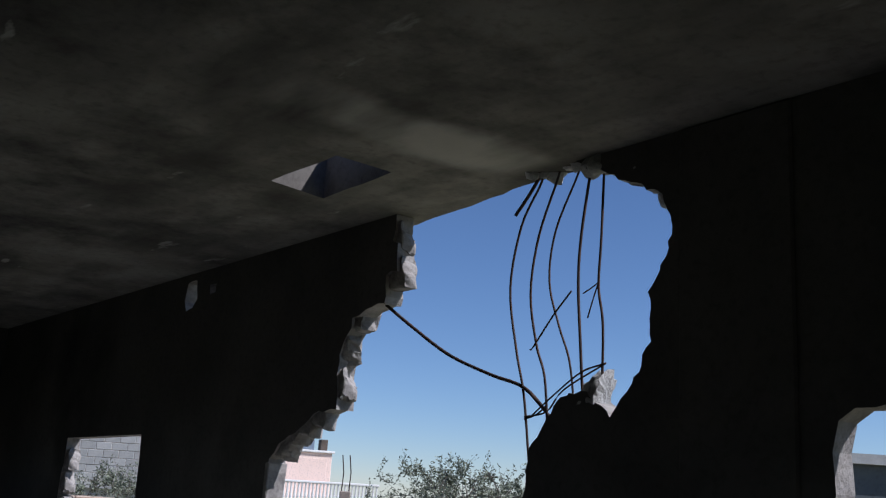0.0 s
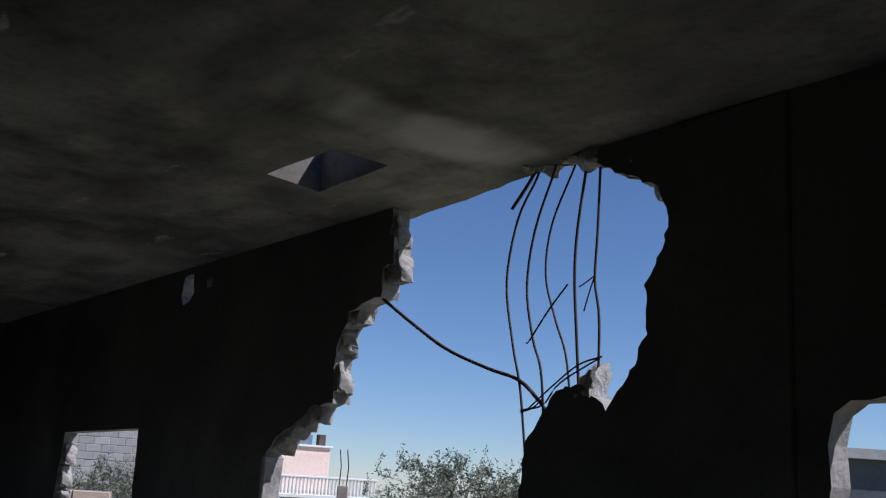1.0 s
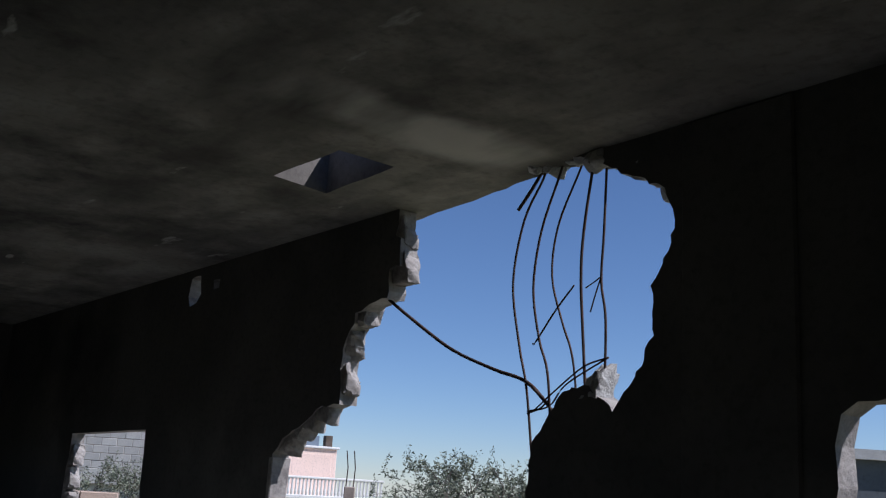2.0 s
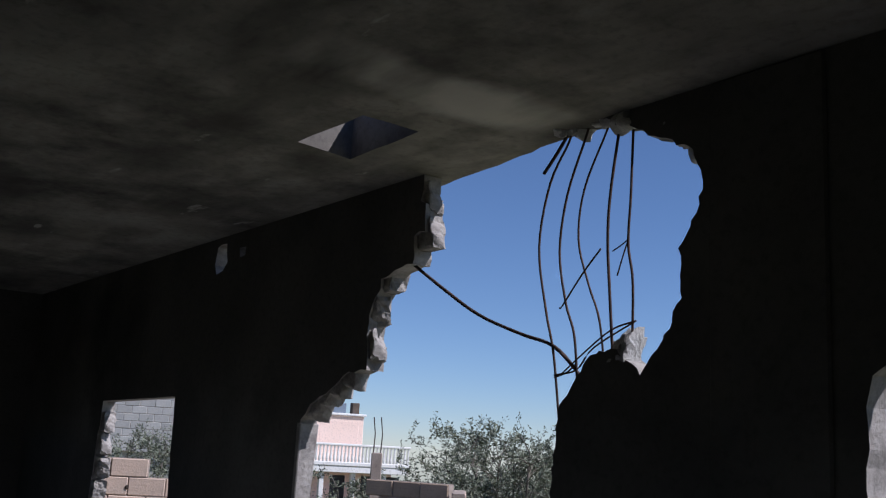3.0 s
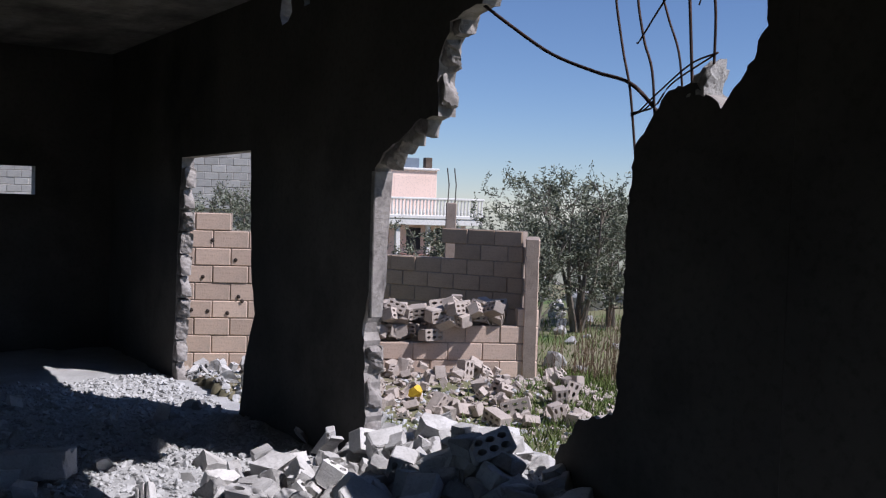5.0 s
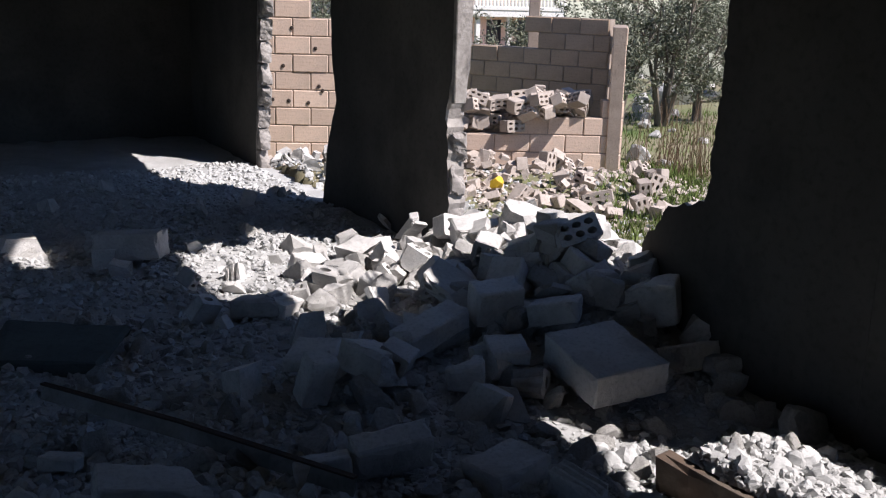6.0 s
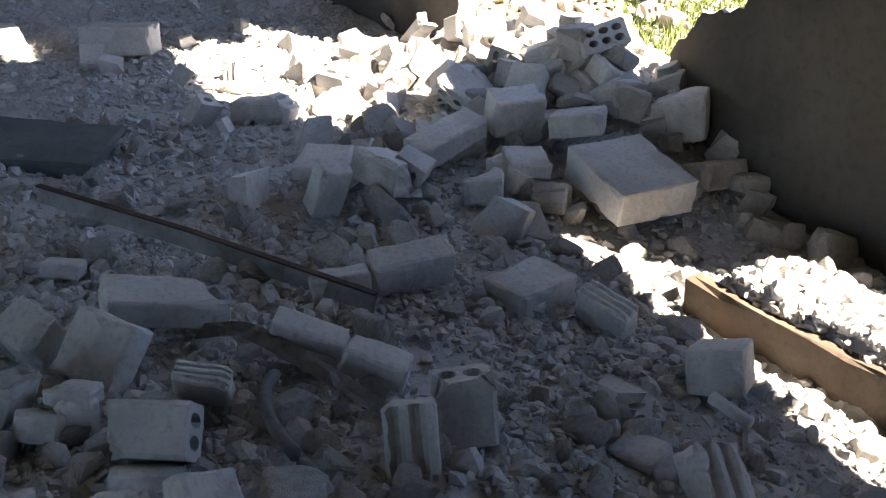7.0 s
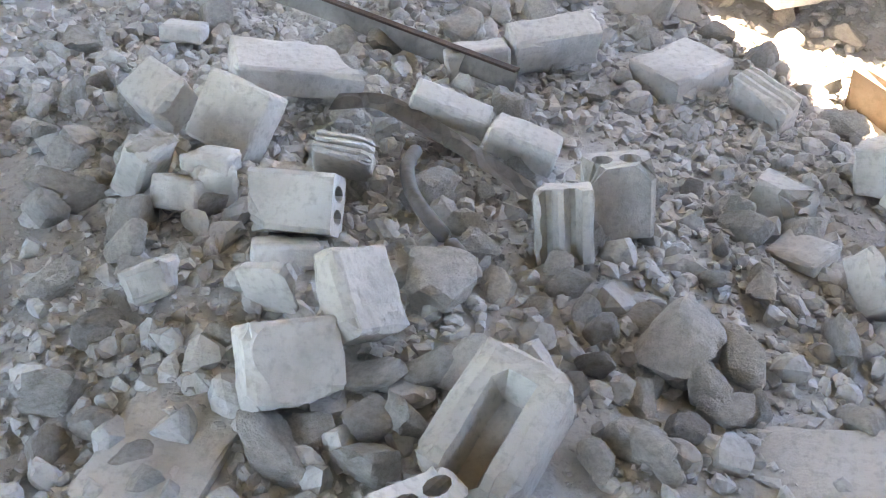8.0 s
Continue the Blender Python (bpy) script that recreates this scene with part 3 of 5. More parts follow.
rubble_stone(-0.574, 1.647, (0.09, 0.1, 0.08), 84, "lump of broken grey concrete", 2)
rubble_stone(-0.512, 1.648, (0.1, 0.1, 0.09), 151, "dusty lump of broken concrete", 3)
rubble_stone(-0.587, 1.746, (0.14, 0.09, 0.06), 218, "small angular lump of grey concrete", 4)
rubble_stone(-0.187, 1.667, (0.09, 0.07, 0.06), 285, "lump of broken grey concrete", 5)
rubble_stone(-0.122, 1.711, (0.1, 0.08, 0.06), 352, "dusty lump of broken concrete", 6)
rubble_stone(-0.044, 1.777, (0.09, 0.08, 0.07), 59, "small angular lump of grey concrete", 7)
rubble_stone(-0.073, 1.669, (0.08, 0.07, 0.05), 126, "lump of broken grey concrete", 8)
rubble_stone(-0.198, 1.891, (0.08, 0.06, 0.05), 193, "dusty lump of broken concrete", 9)
rubble_stone(-0.119, 1.832, (0.08, 0.06, 0.05), 260, "small angular lump of grey concrete", 0)
rubble_stone(-0.094, 1.875, (0.05, 0.06, 0.05), 327, "lump of broken grey concrete", 1)
rubble_stone(0.038, 1.852, (0.11, 0.1, 0.07), 34, "dusty lump of broken concrete", 2)
rubble_stone(0.051, 2.356, (0.08, 0.05, 0.05), 101, "small angular lump of grey concrete", 3)
rubble_stone(0.024, 2.223, (0.08, 0.06, 0.06), 168, "lump of broken grey concrete", 4)
rubble_stone(0.131, 2.278, (0.07, 0.06, 0.06), 235, "dusty lump of broken concrete", 5)
rubble_stone(-0.482, 2.346, (0.05, 0.05, 0.05), 302, "small angular lump of grey concrete", 6)
rubble_stone(-0.417, 2.594, (0.09, 0.06, 0.06), 9, "lump of broken grey concrete", 7)
rubble_stone(0.286, 2.056, (0.1, 0.05, 0.04), 76, "dusty lump of broken concrete", 8)
rubble_stone(0.289, 1.883, (0.1, 0.09, 0.07), 143, "small angular lump of grey concrete", 9)
rubble_stone(-0.238, 2.017, (0.06, 0.06, 0.06), 210, "lump of broken grey concrete", 0)
rubble_stone(-0.314, 2.003, (0.06, 0.06, 0.05), 277, "dusty lump of broken concrete", 1)
rubble_stone(-1.750, 3.051, (0.15, 0.12, 0.09), 344, "small angular lump of grey concrete", 2)
rubble_stone(-1.425, 3.282, (0.14, 0.11, 0.11), 51, "lump of broken grey concrete", 3)
rubble_stone(0.190, 2.202, (0.12, 0.04, 0.04), 118, "dusty lump of broken concrete", 4)
rubble_stone(-0.908, 1.502, (0.14, 0.1, 0.05), 185, "small angular lump of grey concrete", 5)
rubble_stone(-0.128, 2.044, (0.07, 0.1, 0.05), 252, "lump of broken grey concrete", 6)
rubble_stone(-0.407, 2.046, (0.09, 0.08, 0.06), 319, "dusty lump of broken concrete", 7)
rubble_stone(-0.277, 2.092, (0.12, 0.06, 0.06), 26, "small angular lump of grey concrete", 8)
rubble_stone(-0.854, 1.755, (0.08, 0.08, 0.07), 93, "lump of broken grey concrete", 9)
rubble_stone(-0.607, 2.737, (0.06, 0.05, 0.04), 160, "dusty lump of broken concrete", 0)
rubble_stone(-0.373, 2.991, (0.07, 0.06, 0.05), 227, "small angular lump of grey concrete", 1)
rubble_stone(-0.243, 3.007, (0.07, 0.09, 0.08), 294, "lump of broken grey concrete", 2)
rubble_stone(-0.003, 2.604, (0.07, 0.06, 0.06), 1, "dusty lump of broken concrete", 3)
rubble_stone(0.117, 2.828, (0.06, 0.05, 0.05), 68, "small angular lump of grey concrete", 4)

# ---- middle of the room ----
def middle(mesh, name, label, x, y, yaw, tilt, roll, lift, base="", size=1.0, *more):
    size = (size * 0.86, size * 0.8, size * 0.78) if isinstance(size, (int, float)) else tuple(c * 0.84 for c in size)
    return lay(mesh, name, label, x, y, yaw, tilt, roll, lift * 0.5, base, size, *more)



fitted("concrete_slab", "large grey concrete slab piece tilted on rubble", (0.345, 3.999, 0.272), (4, 8, -61), (0.394, 0.329, 0.137), 332, "solid")
fitted("concrete_block", "broken piece of grey concrete block in dust", (-0.196, 3.922, 0.222), (4, -5, 0), (0.148, 0.13, 0.107), 333, "solid", cut=(-0.5, 0.4, 1))
fitted("concrete_block", "broken piece of grey concrete block in dust", (-0.041, 4.093, 0.269), (6, -0, 14), (0.163, 0.168, 0.069), 334, "solid")
fitted("concrete_slab", "large grey concrete slab piece tilted on rubble", (-0.36, 4.153, 0.32), (12, 7, -38), (0.134, 0.344, 0.1), 335, "solid")
fitted("concrete_block", "broken piece of grey concrete block in dust", (-0.537, 3.838, 0.283), (-16, 7, -32), (0.229, 0.21, 0.116), 336, "solid", cut=(1, 0.3, 0.5))
fitted("concrete_plate", "flat dusty piece of concrete in rubble", (-0.792, 3.895, 0.278), (10, -5, -8), (0.191, 0.194, 0.06), 337, "solid")
fitted("concrete_block", "broken piece of grey concrete block in dust", (-0.741, 3.692, 0.262), (19, 6, 36), (0.115, 0.1, 0.204), 338, "solid", cut=(0.8, 1, -0.2))
fitted("concrete_block", "broken piece of grey concrete block in dust", (0.159, 4.329, 0.373), (-3, -14, -16), (0.215, 0.154, 0.096), 339, "solid", cut=(0.3, 0.5, -1))
fitted("concrete_block", "broken piece of grey concrete block in dust", (-0.098, 4.396, 0.38), (12, -3, 23), (0.218, 0.14, 0.163), 340, "solid")
fitted("concrete_block", "broken piece of grey concrete block in dust", (0.587, 4.498, 0.39), (8, -7, -17), (0.222, 0.15, 0.197), 341, "solid", cut=(-0.5, 0.4, 1))
fitted("concrete_block", "perforated block tipped up on the rubble heap", (0.24, 4.70, 0.62), (-35, -15, 22), (0.21, 0.14, 0.12), 342, "hollowf")
fitted("concrete_block", "grey hollow block leaning on the heap", (-0.061, 4.527, 0.442), (-52, -6, -20), (0.153, 0.099, 0.184), 343, "twoholes")
fitted("concrete_block", "broken piece of grey concrete block in dust", (-1.259, 4.865, 0.156), (-7, -7, -1), (0.247, 0.188, 0.089), 344, "solid", cut=(1, 0.3, 0.5))
fitted("concrete_block", "broken piece of grey concrete block in dust", (-2.326, 5.957, 0.145), (-6, -4, 4), (0.399, 0.229, 0.159), 345, "solid")
rubble_stone(-0.537, 3.672, (0.16, 0.13, 0.14), 320, "pale lump of broken concrete on the heap", 0)
rubble_stone(0.345, 3.836, (0.08, 0.08, 0.1), 35, "pale lump of broken concrete on the heap", 5)
rubble_stone(0.539, 3.765, (0.16, 0.1, 0.1), 135, "pale lump of broken concrete on the heap", 5)
rubble_stone(0.364, 3.702, (0.14, 0.1, 0.08), 50, "pale lump of broken concrete on the heap", 0)
middle(THIN, "concrete_block", "thin grey block leaning on another", -0.27, 4.62, -30, 20, 25, 0.20, "y")
middle(SOLID_HALF_B, "concrete_block", "broken half block tipped up on the rubble heap", 0.16, 4.97, 14, 40, -14, 0.11, "", 0.8)
middle(SOLID_HALF, "concrete_block", B_HALF, 0.40, 4.92, 40, 35, 5, 0.09, "", 0.75)
middle(SMALL, "concrete_block", B_SHARD, -1.10, 4.95, 60, 10, 0, 0.06)
middle(SMALL, "concrete_block", B_SHARD, -2.35, 5.9, 15, 0, 0, 0.06)
middle(SOLID_LONG, "concrete_block", B_FULL, -3.0, 6.0, 20, 0, 0, 0.08, "y")
middle(GROOVED, "concrete_block", B_GROOVE, -0.30, 4.92, 20, 40, 20, 0.12)
rubble_stone(0.95, 3.88, (0.13, 0.10, 0.11), 20, "lump of broken plaster at the wall's foot", 3)
rubble_stone(1.09, 3.78, (0.20, 0.16, 0.17), 60, "lump of broken plaster at the wall's foot", 6)
crest = random.Random(77)
for i in range(22):        # the shaded crest of the heap
    x, y = crest.gauss(0.28, 0.30), crest.gauss(4.76, 0.20)
    size = (crest.uniform(0.12, 0.24), crest.uniform(0.10, 0.16), crest.uniform(0.07, 0.15))
    fitted("concrete_block", "dusty broken block on the heap's crest", (x, y, mound(x, y) + size[2] * 0.35),
           (crest.uniform(-35, 30), crest.uniform(-30, 30), crest.uniform(-60, 60)), size, 500 + i, cut=CUTS[i % 4])
# the sunlit heap in the gap
def sunny(mesh, name, label, x, y, yaw, tilt, roll, lift, base="", size=1.0):
    return lay(mesh, name, label, x, y, yaw, tilt, roll, lift * 0.5, base, (size * 0.82, size * 0.72, size * 0.6))


sunny(SOLID_LONG, "concrete_block", B_FULL, -1.16, 5.75, 30, 20, 12, 0.10, "y", 0.95)
sunny(SOLID_HALF_B, "concrete_block", B_HALF, -0.83, 5.70, -20, 30, 10, 0.14, "y", 1.15)
sunny(GROOVED, "concrete_block", "pale split blocks stacked in the sun", -0.93, 5.22, -14, 25, 8, 0.10, "", 1.1)
sunny(GROOVED_B, "concrete_block", B_GROOVE, -0.88, 5.16, -20, 15, 4, 0.19, "", 1.0)
sunny(SOLID_HALF, "concrete_block", B_HALF, -0.75, 5.86, 40, 40, 0, 0.12, "y", 1.1)
sunny(THIN, "concrete_block", "thin pale block standing on its end", -0.62, 6.15, 10, 10, 80, 0.20, "y", 0.8)
sunny(SHARD, "concrete_block", B_SHARD, -1.15, 5.40, 60, 20, 0, 0.08)
sunny(FULL_B, "concrete_block", "perforated block tipped up on the rubble heap", -0.34, 5.66, 12, 60, 30, 0.18, "", 0.85)
sunny(CORNER, "concrete_block", B_SHARD, -0.50, 5.35, 70, 25, 10, 0.14)
sunny(HALF_B, "concrete_block", B_HALF, -0.20, 5.45, 25, 25, -10, 0.16, "y")
sunny(SOLID_LONG, "concrete_block", B_FULL, 0.05, 5.35, -30, 20, 15, 0.18, "y")
sunny(HALF, "concrete_block", B_HALF, 0.25, 5.25, 15, 40, 10, 0.16)
rng = random.Random(31)
heap = []
PIECES = [SMALL, SHARD, CORNER, THIN, HALF_B, GROOVED_B, SHARD, SOLID_CORNER, SOLID_HALF_B, SOLID_HALF, PLATE, PLATE, *STONES[:3]]
for i in range(240):
    s, n = rng.gauss(4.5, 0.65), rng.gauss(2.6, 0.42)
    w = ALONG * s + OUT * min(n, 3.05)
    m = rng.choice(PIECES)
    lay(m, "concrete_block", B_SHARD, w.x, w.y, rng.uniform(0, 360), rng.uniform(-40, 50), rng.uniform(-30, 30),
        rng.uniform(0.0, 0.08), rng.choice(("", "x", "y")), rng.uniform(0.08, 0.2) if m in STONES else rng.uniform(0.3, 0.68), into=None if i < 50 else heap)
for i in range(40):
    s, n = rng.uniform(1.6, 8.5), rng.uniform(-0.6, 2.8)
    w = ALONG * s + OUT * n
    if (n > 2.2 and s < 3.6) or (w - Vector((-0.3, 0.4, 0))).length < 2.9 or (w - Vector((-2.0, 4.2, 0))).length < 0.6:
        continue
    lay(rng.choice((SMALL, SHARD, SOLID_CORNER, PLATE, SOLID_HALF_B)), "concrete_block", B_SHARD, w.x, w.y, rng.uniform(0, 360), rng.uniform(-20, 30),
        rng.uniform(-20, 20), rng.uniform(0.02, 0.06), rng.choice(("", "x", "y")), rng.uniform(0.4, 0.85))
for i in range(240):
    s, n = rng.uniform(0.4, 8.5), rng.uniform(-0.5, 3.0)
    if i < 150:
        x, y = rng.uniform(-1.7, 1.0), rng.uniform(1.2, 4.6)
    else:
        w = ALONG * s + OUT * n
        x, y = w.x, w.y
    k = rng.uniform(0.05, 0.11)
    if -0.12 < beam_frame(x, y)[0] < 0.12 and beam_frame(x, y)[1] > 0:
        continue
    lay(rng.choice(STONES), "stone", "small lump of broken grey concrete", x, y, rng.uniform(0, 360), rng.uniform(-30, 30), rng.uniform(-30, 30),
        k * 0.25, "", (k * rng.uniform(0.9, 1.4), k, k), "stone", "rubble stones")

pile("gap_rubble", "broken grey block pieces heaped in the wall's gap", heap)

# ---- long pieces among the rubble ----
def beam_mesh(length, width, height, seed, mat, rough=0.012, taper=0.0, segs=5):
    """A cast concrete length with worn, uneven edges and broken ends."""
    rng = random.Random(seed)
    bm = bmesh.new()
    rings = []
    for i in range(segs + 1):
        x = length * (i / segs - 0.5)
        k = 1 - taper * i / segs
        w, h, c = width / 2 * k, height / 2 * k, min(width, height) * 0.12
        ring = [(-w + c, -h), (w - c, -h), (w, -h + c), (w, h - c), (w - c, h), (-w + c, h), (-w, h - c), (-w, -h + c)]
        j = rough * (2.5 if i in (0, segs) else 1)
        rings.append([bm.verts.new((x + rng.uniform(-j, j), y + rng.uniform(-j, j) * 0.5, z + rng.uniform(-j, j) * 0.5)) for y, z in ring])
    for r0, r1 in zip(rings, rings[1:]):
        for k in range(8):
            bm.faces.new((r0[k], r0[(k + 1) % 8], r1[(k + 1) % 8], r1[k]))
    bm.faces.new(rings[0][::-1])
    bm.faces.new(rings[-1])
    bmesh.ops.recalc_face_normals(bm, faces=bm.faces)
    me = bpy.data.meshes.new("beam")
    bm.to_mesh(me)
    bm.free()
    me.materials.append(mat)
    return me


BROWN = material("rust_stained_concrete", (0.085, 0.066, 0.05), (0.135, 0.11, 0.088), 0.95, 4, 40, 0.7, (0.13, 0.085, 0.06), 3.0, 0.5)
GREENISH = material("grey_green_slab", (0.13, 0.155, 0.15), (0.10, 0.12, 0.115), 0.8, 4, 40, 0.3)
lay(beam_mesh(1.9, 0.055, 0.22, 45, BROWN, 0.016, 0.0, 18), "ground_beam", "brown-stained concrete beam with gravel on top", 1.130, 2.563, -49, 0, 0, 0.0, z=0.108,
    category="beam", group="long pieces")
lay(beam_mesh(0.52, 0.40, 0.07, 47, GREENISH, 0.012), "floor_slab_piece", "dull grey-green slab lying flat on dust", -2.02, 4.26, 4, 6, 0, 0.05,
    category="slab", group="long pieces")
# a flat steel angle and a bent sheet
SHEET = material("dusty_sheet", (0.34, 0.33, 0.315), (0.20, 0.19, 0.18), 0.7, 6, 40, 0.4, metal=0.3)
angle = tagged(new("steel_angle"), "dark steel angle lying across the rubble", "steel bar", "metal strips")
a, b = Vector((-1.75, 3.62, 0.21)), Vector((-0.46, 2.92, 0.265))
d = (b - a).normalized()
side = Vector((d.y, -d.x, 0)).normalized()
UP = Vector((0, 0, 1))
for name, q, mat in (("flange", [V3((0, 0, 0)), side * 0.022, side * 0.022 + UP * 0.007, UP * 0.007], STEEL),
                     ("web", [V3((0, 0, -0.001)), side * 0.018 - UP * 0.055, side * 0.024 - UP * 0.055, side * 0.006 - UP * 0.001], SHEET)):
    bm = bmesh.new()
    vs = [[bm.verts.new(p + c) for c in q] for p in (a, a.lerp(b, 0.5) + UP * 0.012, b)]
    for r0, r1 in zip(vs, vs[1:]):
        for k in range(4):
            bm.faces.new((r0[k], r0[(k + 1) % 4], r1[(k + 1) % 4], r1[k]))
    bm.faces.new(vs[0][::-1])
    bm.faces.new(vs[-1])
    part(name, bm, mat, angle)


def ribbon(points, widths, thick, mat, name, label):
    bm = bmesh.new()
    line = smooth_line(points, 5)
    rows = []
    for i, p in enumerate(line):
        d = (line[min(i + 1, len(line) - 1)] - line[max(i - 1, 0)]).normalized()
        side = Vector((d.y, -d.x, 0)).normalized()
        t = i / (len(line) - 1)
        w = widths[0] * (1 - t) + widths[1] * t
        lean = Vector((0, 0, -0.25 * w))
        rows.append([bm.verts.new(p), bm.verts.new(p + side * w * 0.5 + lean * 0.3 + Vector((0, 0, 0.012 * math.sin(i)))),
                     bm.verts.new(p + side * w + lean)])
    for r0, r1 in zip(rows, rows[1:]):
        for k in range(2):
            bm.faces.new((r0[k], r0[k + 1], r1[k + 1], r1[k]))
    bmesh.ops.solidify(bm, geom=bm.faces[:], thickness=thick)
    return tagged(finish(name, bm, mat), label, "sheet metal", "metal strips")


ribbon([(-0.872, 2.627, 0.29), (-0.754, 2.599, 0.32), (-0.63, 2.515, 0.325), (-0.497, 2.414, 0.32), (-0.351, 2.332, 0.29)], (0.06, 0.04), 0.005, SHEET,
       "metal_strip", "bent dusty strip of sheet metal")
bm = bmesh.new()
tube(bm, smooth_line([(-0.64, 2.40, 0.30), (-0.64, 2.30, 0.315), (-0.60, 2.19, 0.315), (-0.51, 2.08, 0.30), (-0.46, 2.05, 0.27)], 6), 0.016, 8)
tagged(finish("hose", bm, material("dusty_hose", (0.13, 0.125, 0.12), (0.2, 0.195, 0.19), 0.8, 8, 50, 0.2), smooth=True),
       "grey plastic pipe curved out of the rubble", "pipe")
bm = bmesh.new()
tube(bm, [(0.43, 2.60, 0.22), (0.51, 2.51, 0.21)], 0.017, 8)
tagged(finish("pipe_piece", bm, PALE, smooth=True), "short pale pipe lying on gravel", "pipe")


# ---- loose gravel, past counting ----
def scatter(name, count, spot, size, seed, mat, label, height=mound, fine=0):
    rng = random.Random(seed)
    protos = []
    for i in range(12):
        me = rock_mesh(seed * 100 + i, 7 + i % 3, 0.05, mat, fine) if fine else stone_mesh(seed * 100 + i, rng.uniform(0.5, 0.85), mat, 13, rng.uniform(0.2, 0.6))
        protos.append((np.array([v.co[:] for v in me.vertices]), [tuple(p.vertices) for p in me.polygons]))
        bpy.data.meshes.remove(me)
    vs, fs, soft, base = [], [], [], 0
    for _ in range(count):
        x, y = spot(rng)
        k = size(rng)
        v, f = protos[rng.randrange(12)]
        e = Euler((rng.uniform(-0.5, 0.5), rng.uniform(-0.5, 0.5), rng.uniform(0, 6.28))).to_matrix()
        vs.append((v * (k * rng.uniform(0.8, 1.5), k, k)) @ np.array(e).T + (x, y, height(x, y) + k * rng.uniform(-0.12, 0.28)))
        fs += [tuple(a + base for a in p) for p in f]
        soft += [False] * len(f)
        base += len(v)
    me = bpy.data.meshes.new(name)
    me.from_pydata(np.concatenate(vs).tolist(), [], fs)
    me.polygons.foreach_set("use_smooth", soft)
    me.materials.append(mat)
    return tagged(new(name, me), label, "rubble", kind="stuff")


GRAVEL = material("gravel_chips", (0.53, 0.53, 0.52), (0.45, 0.45, 0.44), 0.96, 14, 90, 0.6)


def island_tone(m, amount):
    """Each stone a little lighter or darker than the next."""
    t = m.node_tree
    p = t.nodes["Principled BSDF"]
    src = p.inputs["Base Color"].links[0].from_socket
    geo, hsv, r = t.nodes.new("ShaderNodeNewGeometry"), t.nodes.new("ShaderNodeHueSaturation"), t.nodes.new("ShaderNodeMapRange")
    r.inputs[3].default_value, r.inputs[4].default_value = 1 - amount, 1 + amount
    t.links.new(geo.outputs["Random Per Island"], r.inputs[0])
    t.links.new(r.outputs[0], hsv.inputs["Value"])
    t.links.new(src, hsv.inputs["Color"])
    t.links.new(hsv.outputs[0], p.inputs["Base Color"])


island_tone(GRAVEL, 0.13)
island_tone(BLOCK, 0.10)
island_tone(CORE, 0.12)


def near_spot(r):
    while True:
        x, y = r.uniform(-1.9, 1.3), r.uniform(1.15, 3.6)
        e, along = beam_frame(x, y)
        if not (-0.07 < e < 0.01 and along > 0):
            return x, y


def room_spot(r):
    while True:
        w = ALONG * r.uniform(0.5, 9.5) + OUT * r.uniform(-0.6, 3.02)
        if w.y > 2.8:
            return w.x, w.y


def beam_spot(r):
    while True:
        t, e = r.uniform(0, 1.9), -0.005 + 0.45 * r.random() ** 1.3
        x, y = 0.52 + 0.655 * t + 0.756 * e, 3.28 - 0.756 * t + 0.655 * e
        if Vector((x, y, 0)).dot(OUT) < 2.98:
            return x, y


def patchy_spot(r):
    """Larger chips gather in drifts and leave dusty places between."""
    while True:
        x, y = near_spot(r)
        if noise.noise(Vector((x * 2.2, y * 2.2, 3.0))) + 0.35 > r.uniform(-0.35, 0.40):
            return x, y


scatter("coarse_gravel", 1900, patchy_spot, lambda r: 0.028 + 0.05 * r.random() ** 1.8, 7, GRAVEL, "loose lumps of grey concrete on the floor", fine=2)
scatter("gravel", 9500, patchy_spot, lambda r: 0.014 + 0.036 * r.random() ** 1.5, 1, GRAVEL, "loose grey concrete chips and gravel on the floor")
scatter("fine_gravel", 15000, near_spot, lambda r: r.uniform(0.005, 0.016), 2, GRAVEL, "fine grey chips between the rubble")
scatter("room_gravel", 30000, room_spot, lambda r: 0.012 + 0.055 * r.random() ** 2.2, 3, GRAVEL, "loose grey concrete chips strewn over the floor")
scatter("beam_gravel", 3000, beam_spot, lambda r: 0.012 + 0.045 * r.random() ** 1.5, 4, GRAVEL, "pale chips heaped behind the concrete beam")

# ---- broken block ends left standing along the gap, and the plastered jamb below ----
def edge_at(z):
    for (a, b), (c, e) in zip(HOLE_LEFT, HOLE_LEFT[1:]):
        if e <= z <= b:
            return a + (c - a) * (b - z) / max(b - e, 1e-6)
    return HOLE_LEFT[-1][0]


ENDS = [cast_block((0.26, THICK - 0.012, 0.185), 200 + i, cut=(1, 0.5 - 0.35 * i, 0.7 - 0.45 * i), mats=(CUT, CUT), edge=0.012, wear=1.6) for i in range(4)]
rng = random.Random(14)
zs = [3.14, 2.94, 2.74, 2.55, 2.36, 2.17, 0.94, 0.74, 0.54, 0.34]
for i, z in enumerate(zs):
    ob = new("brick", ENDS[i % 4])
    ob.parent = wall_left
    ob.matrix_basis = pose(-(edge_at(z) + rng.uniform(0.06, 0.095)), THICK * 0.5 + rng.uniform(0.0, 0.02), z, rng.uniform(-6, 6), rng.uniform(-8, 8), rng.uniform(-6, 6))
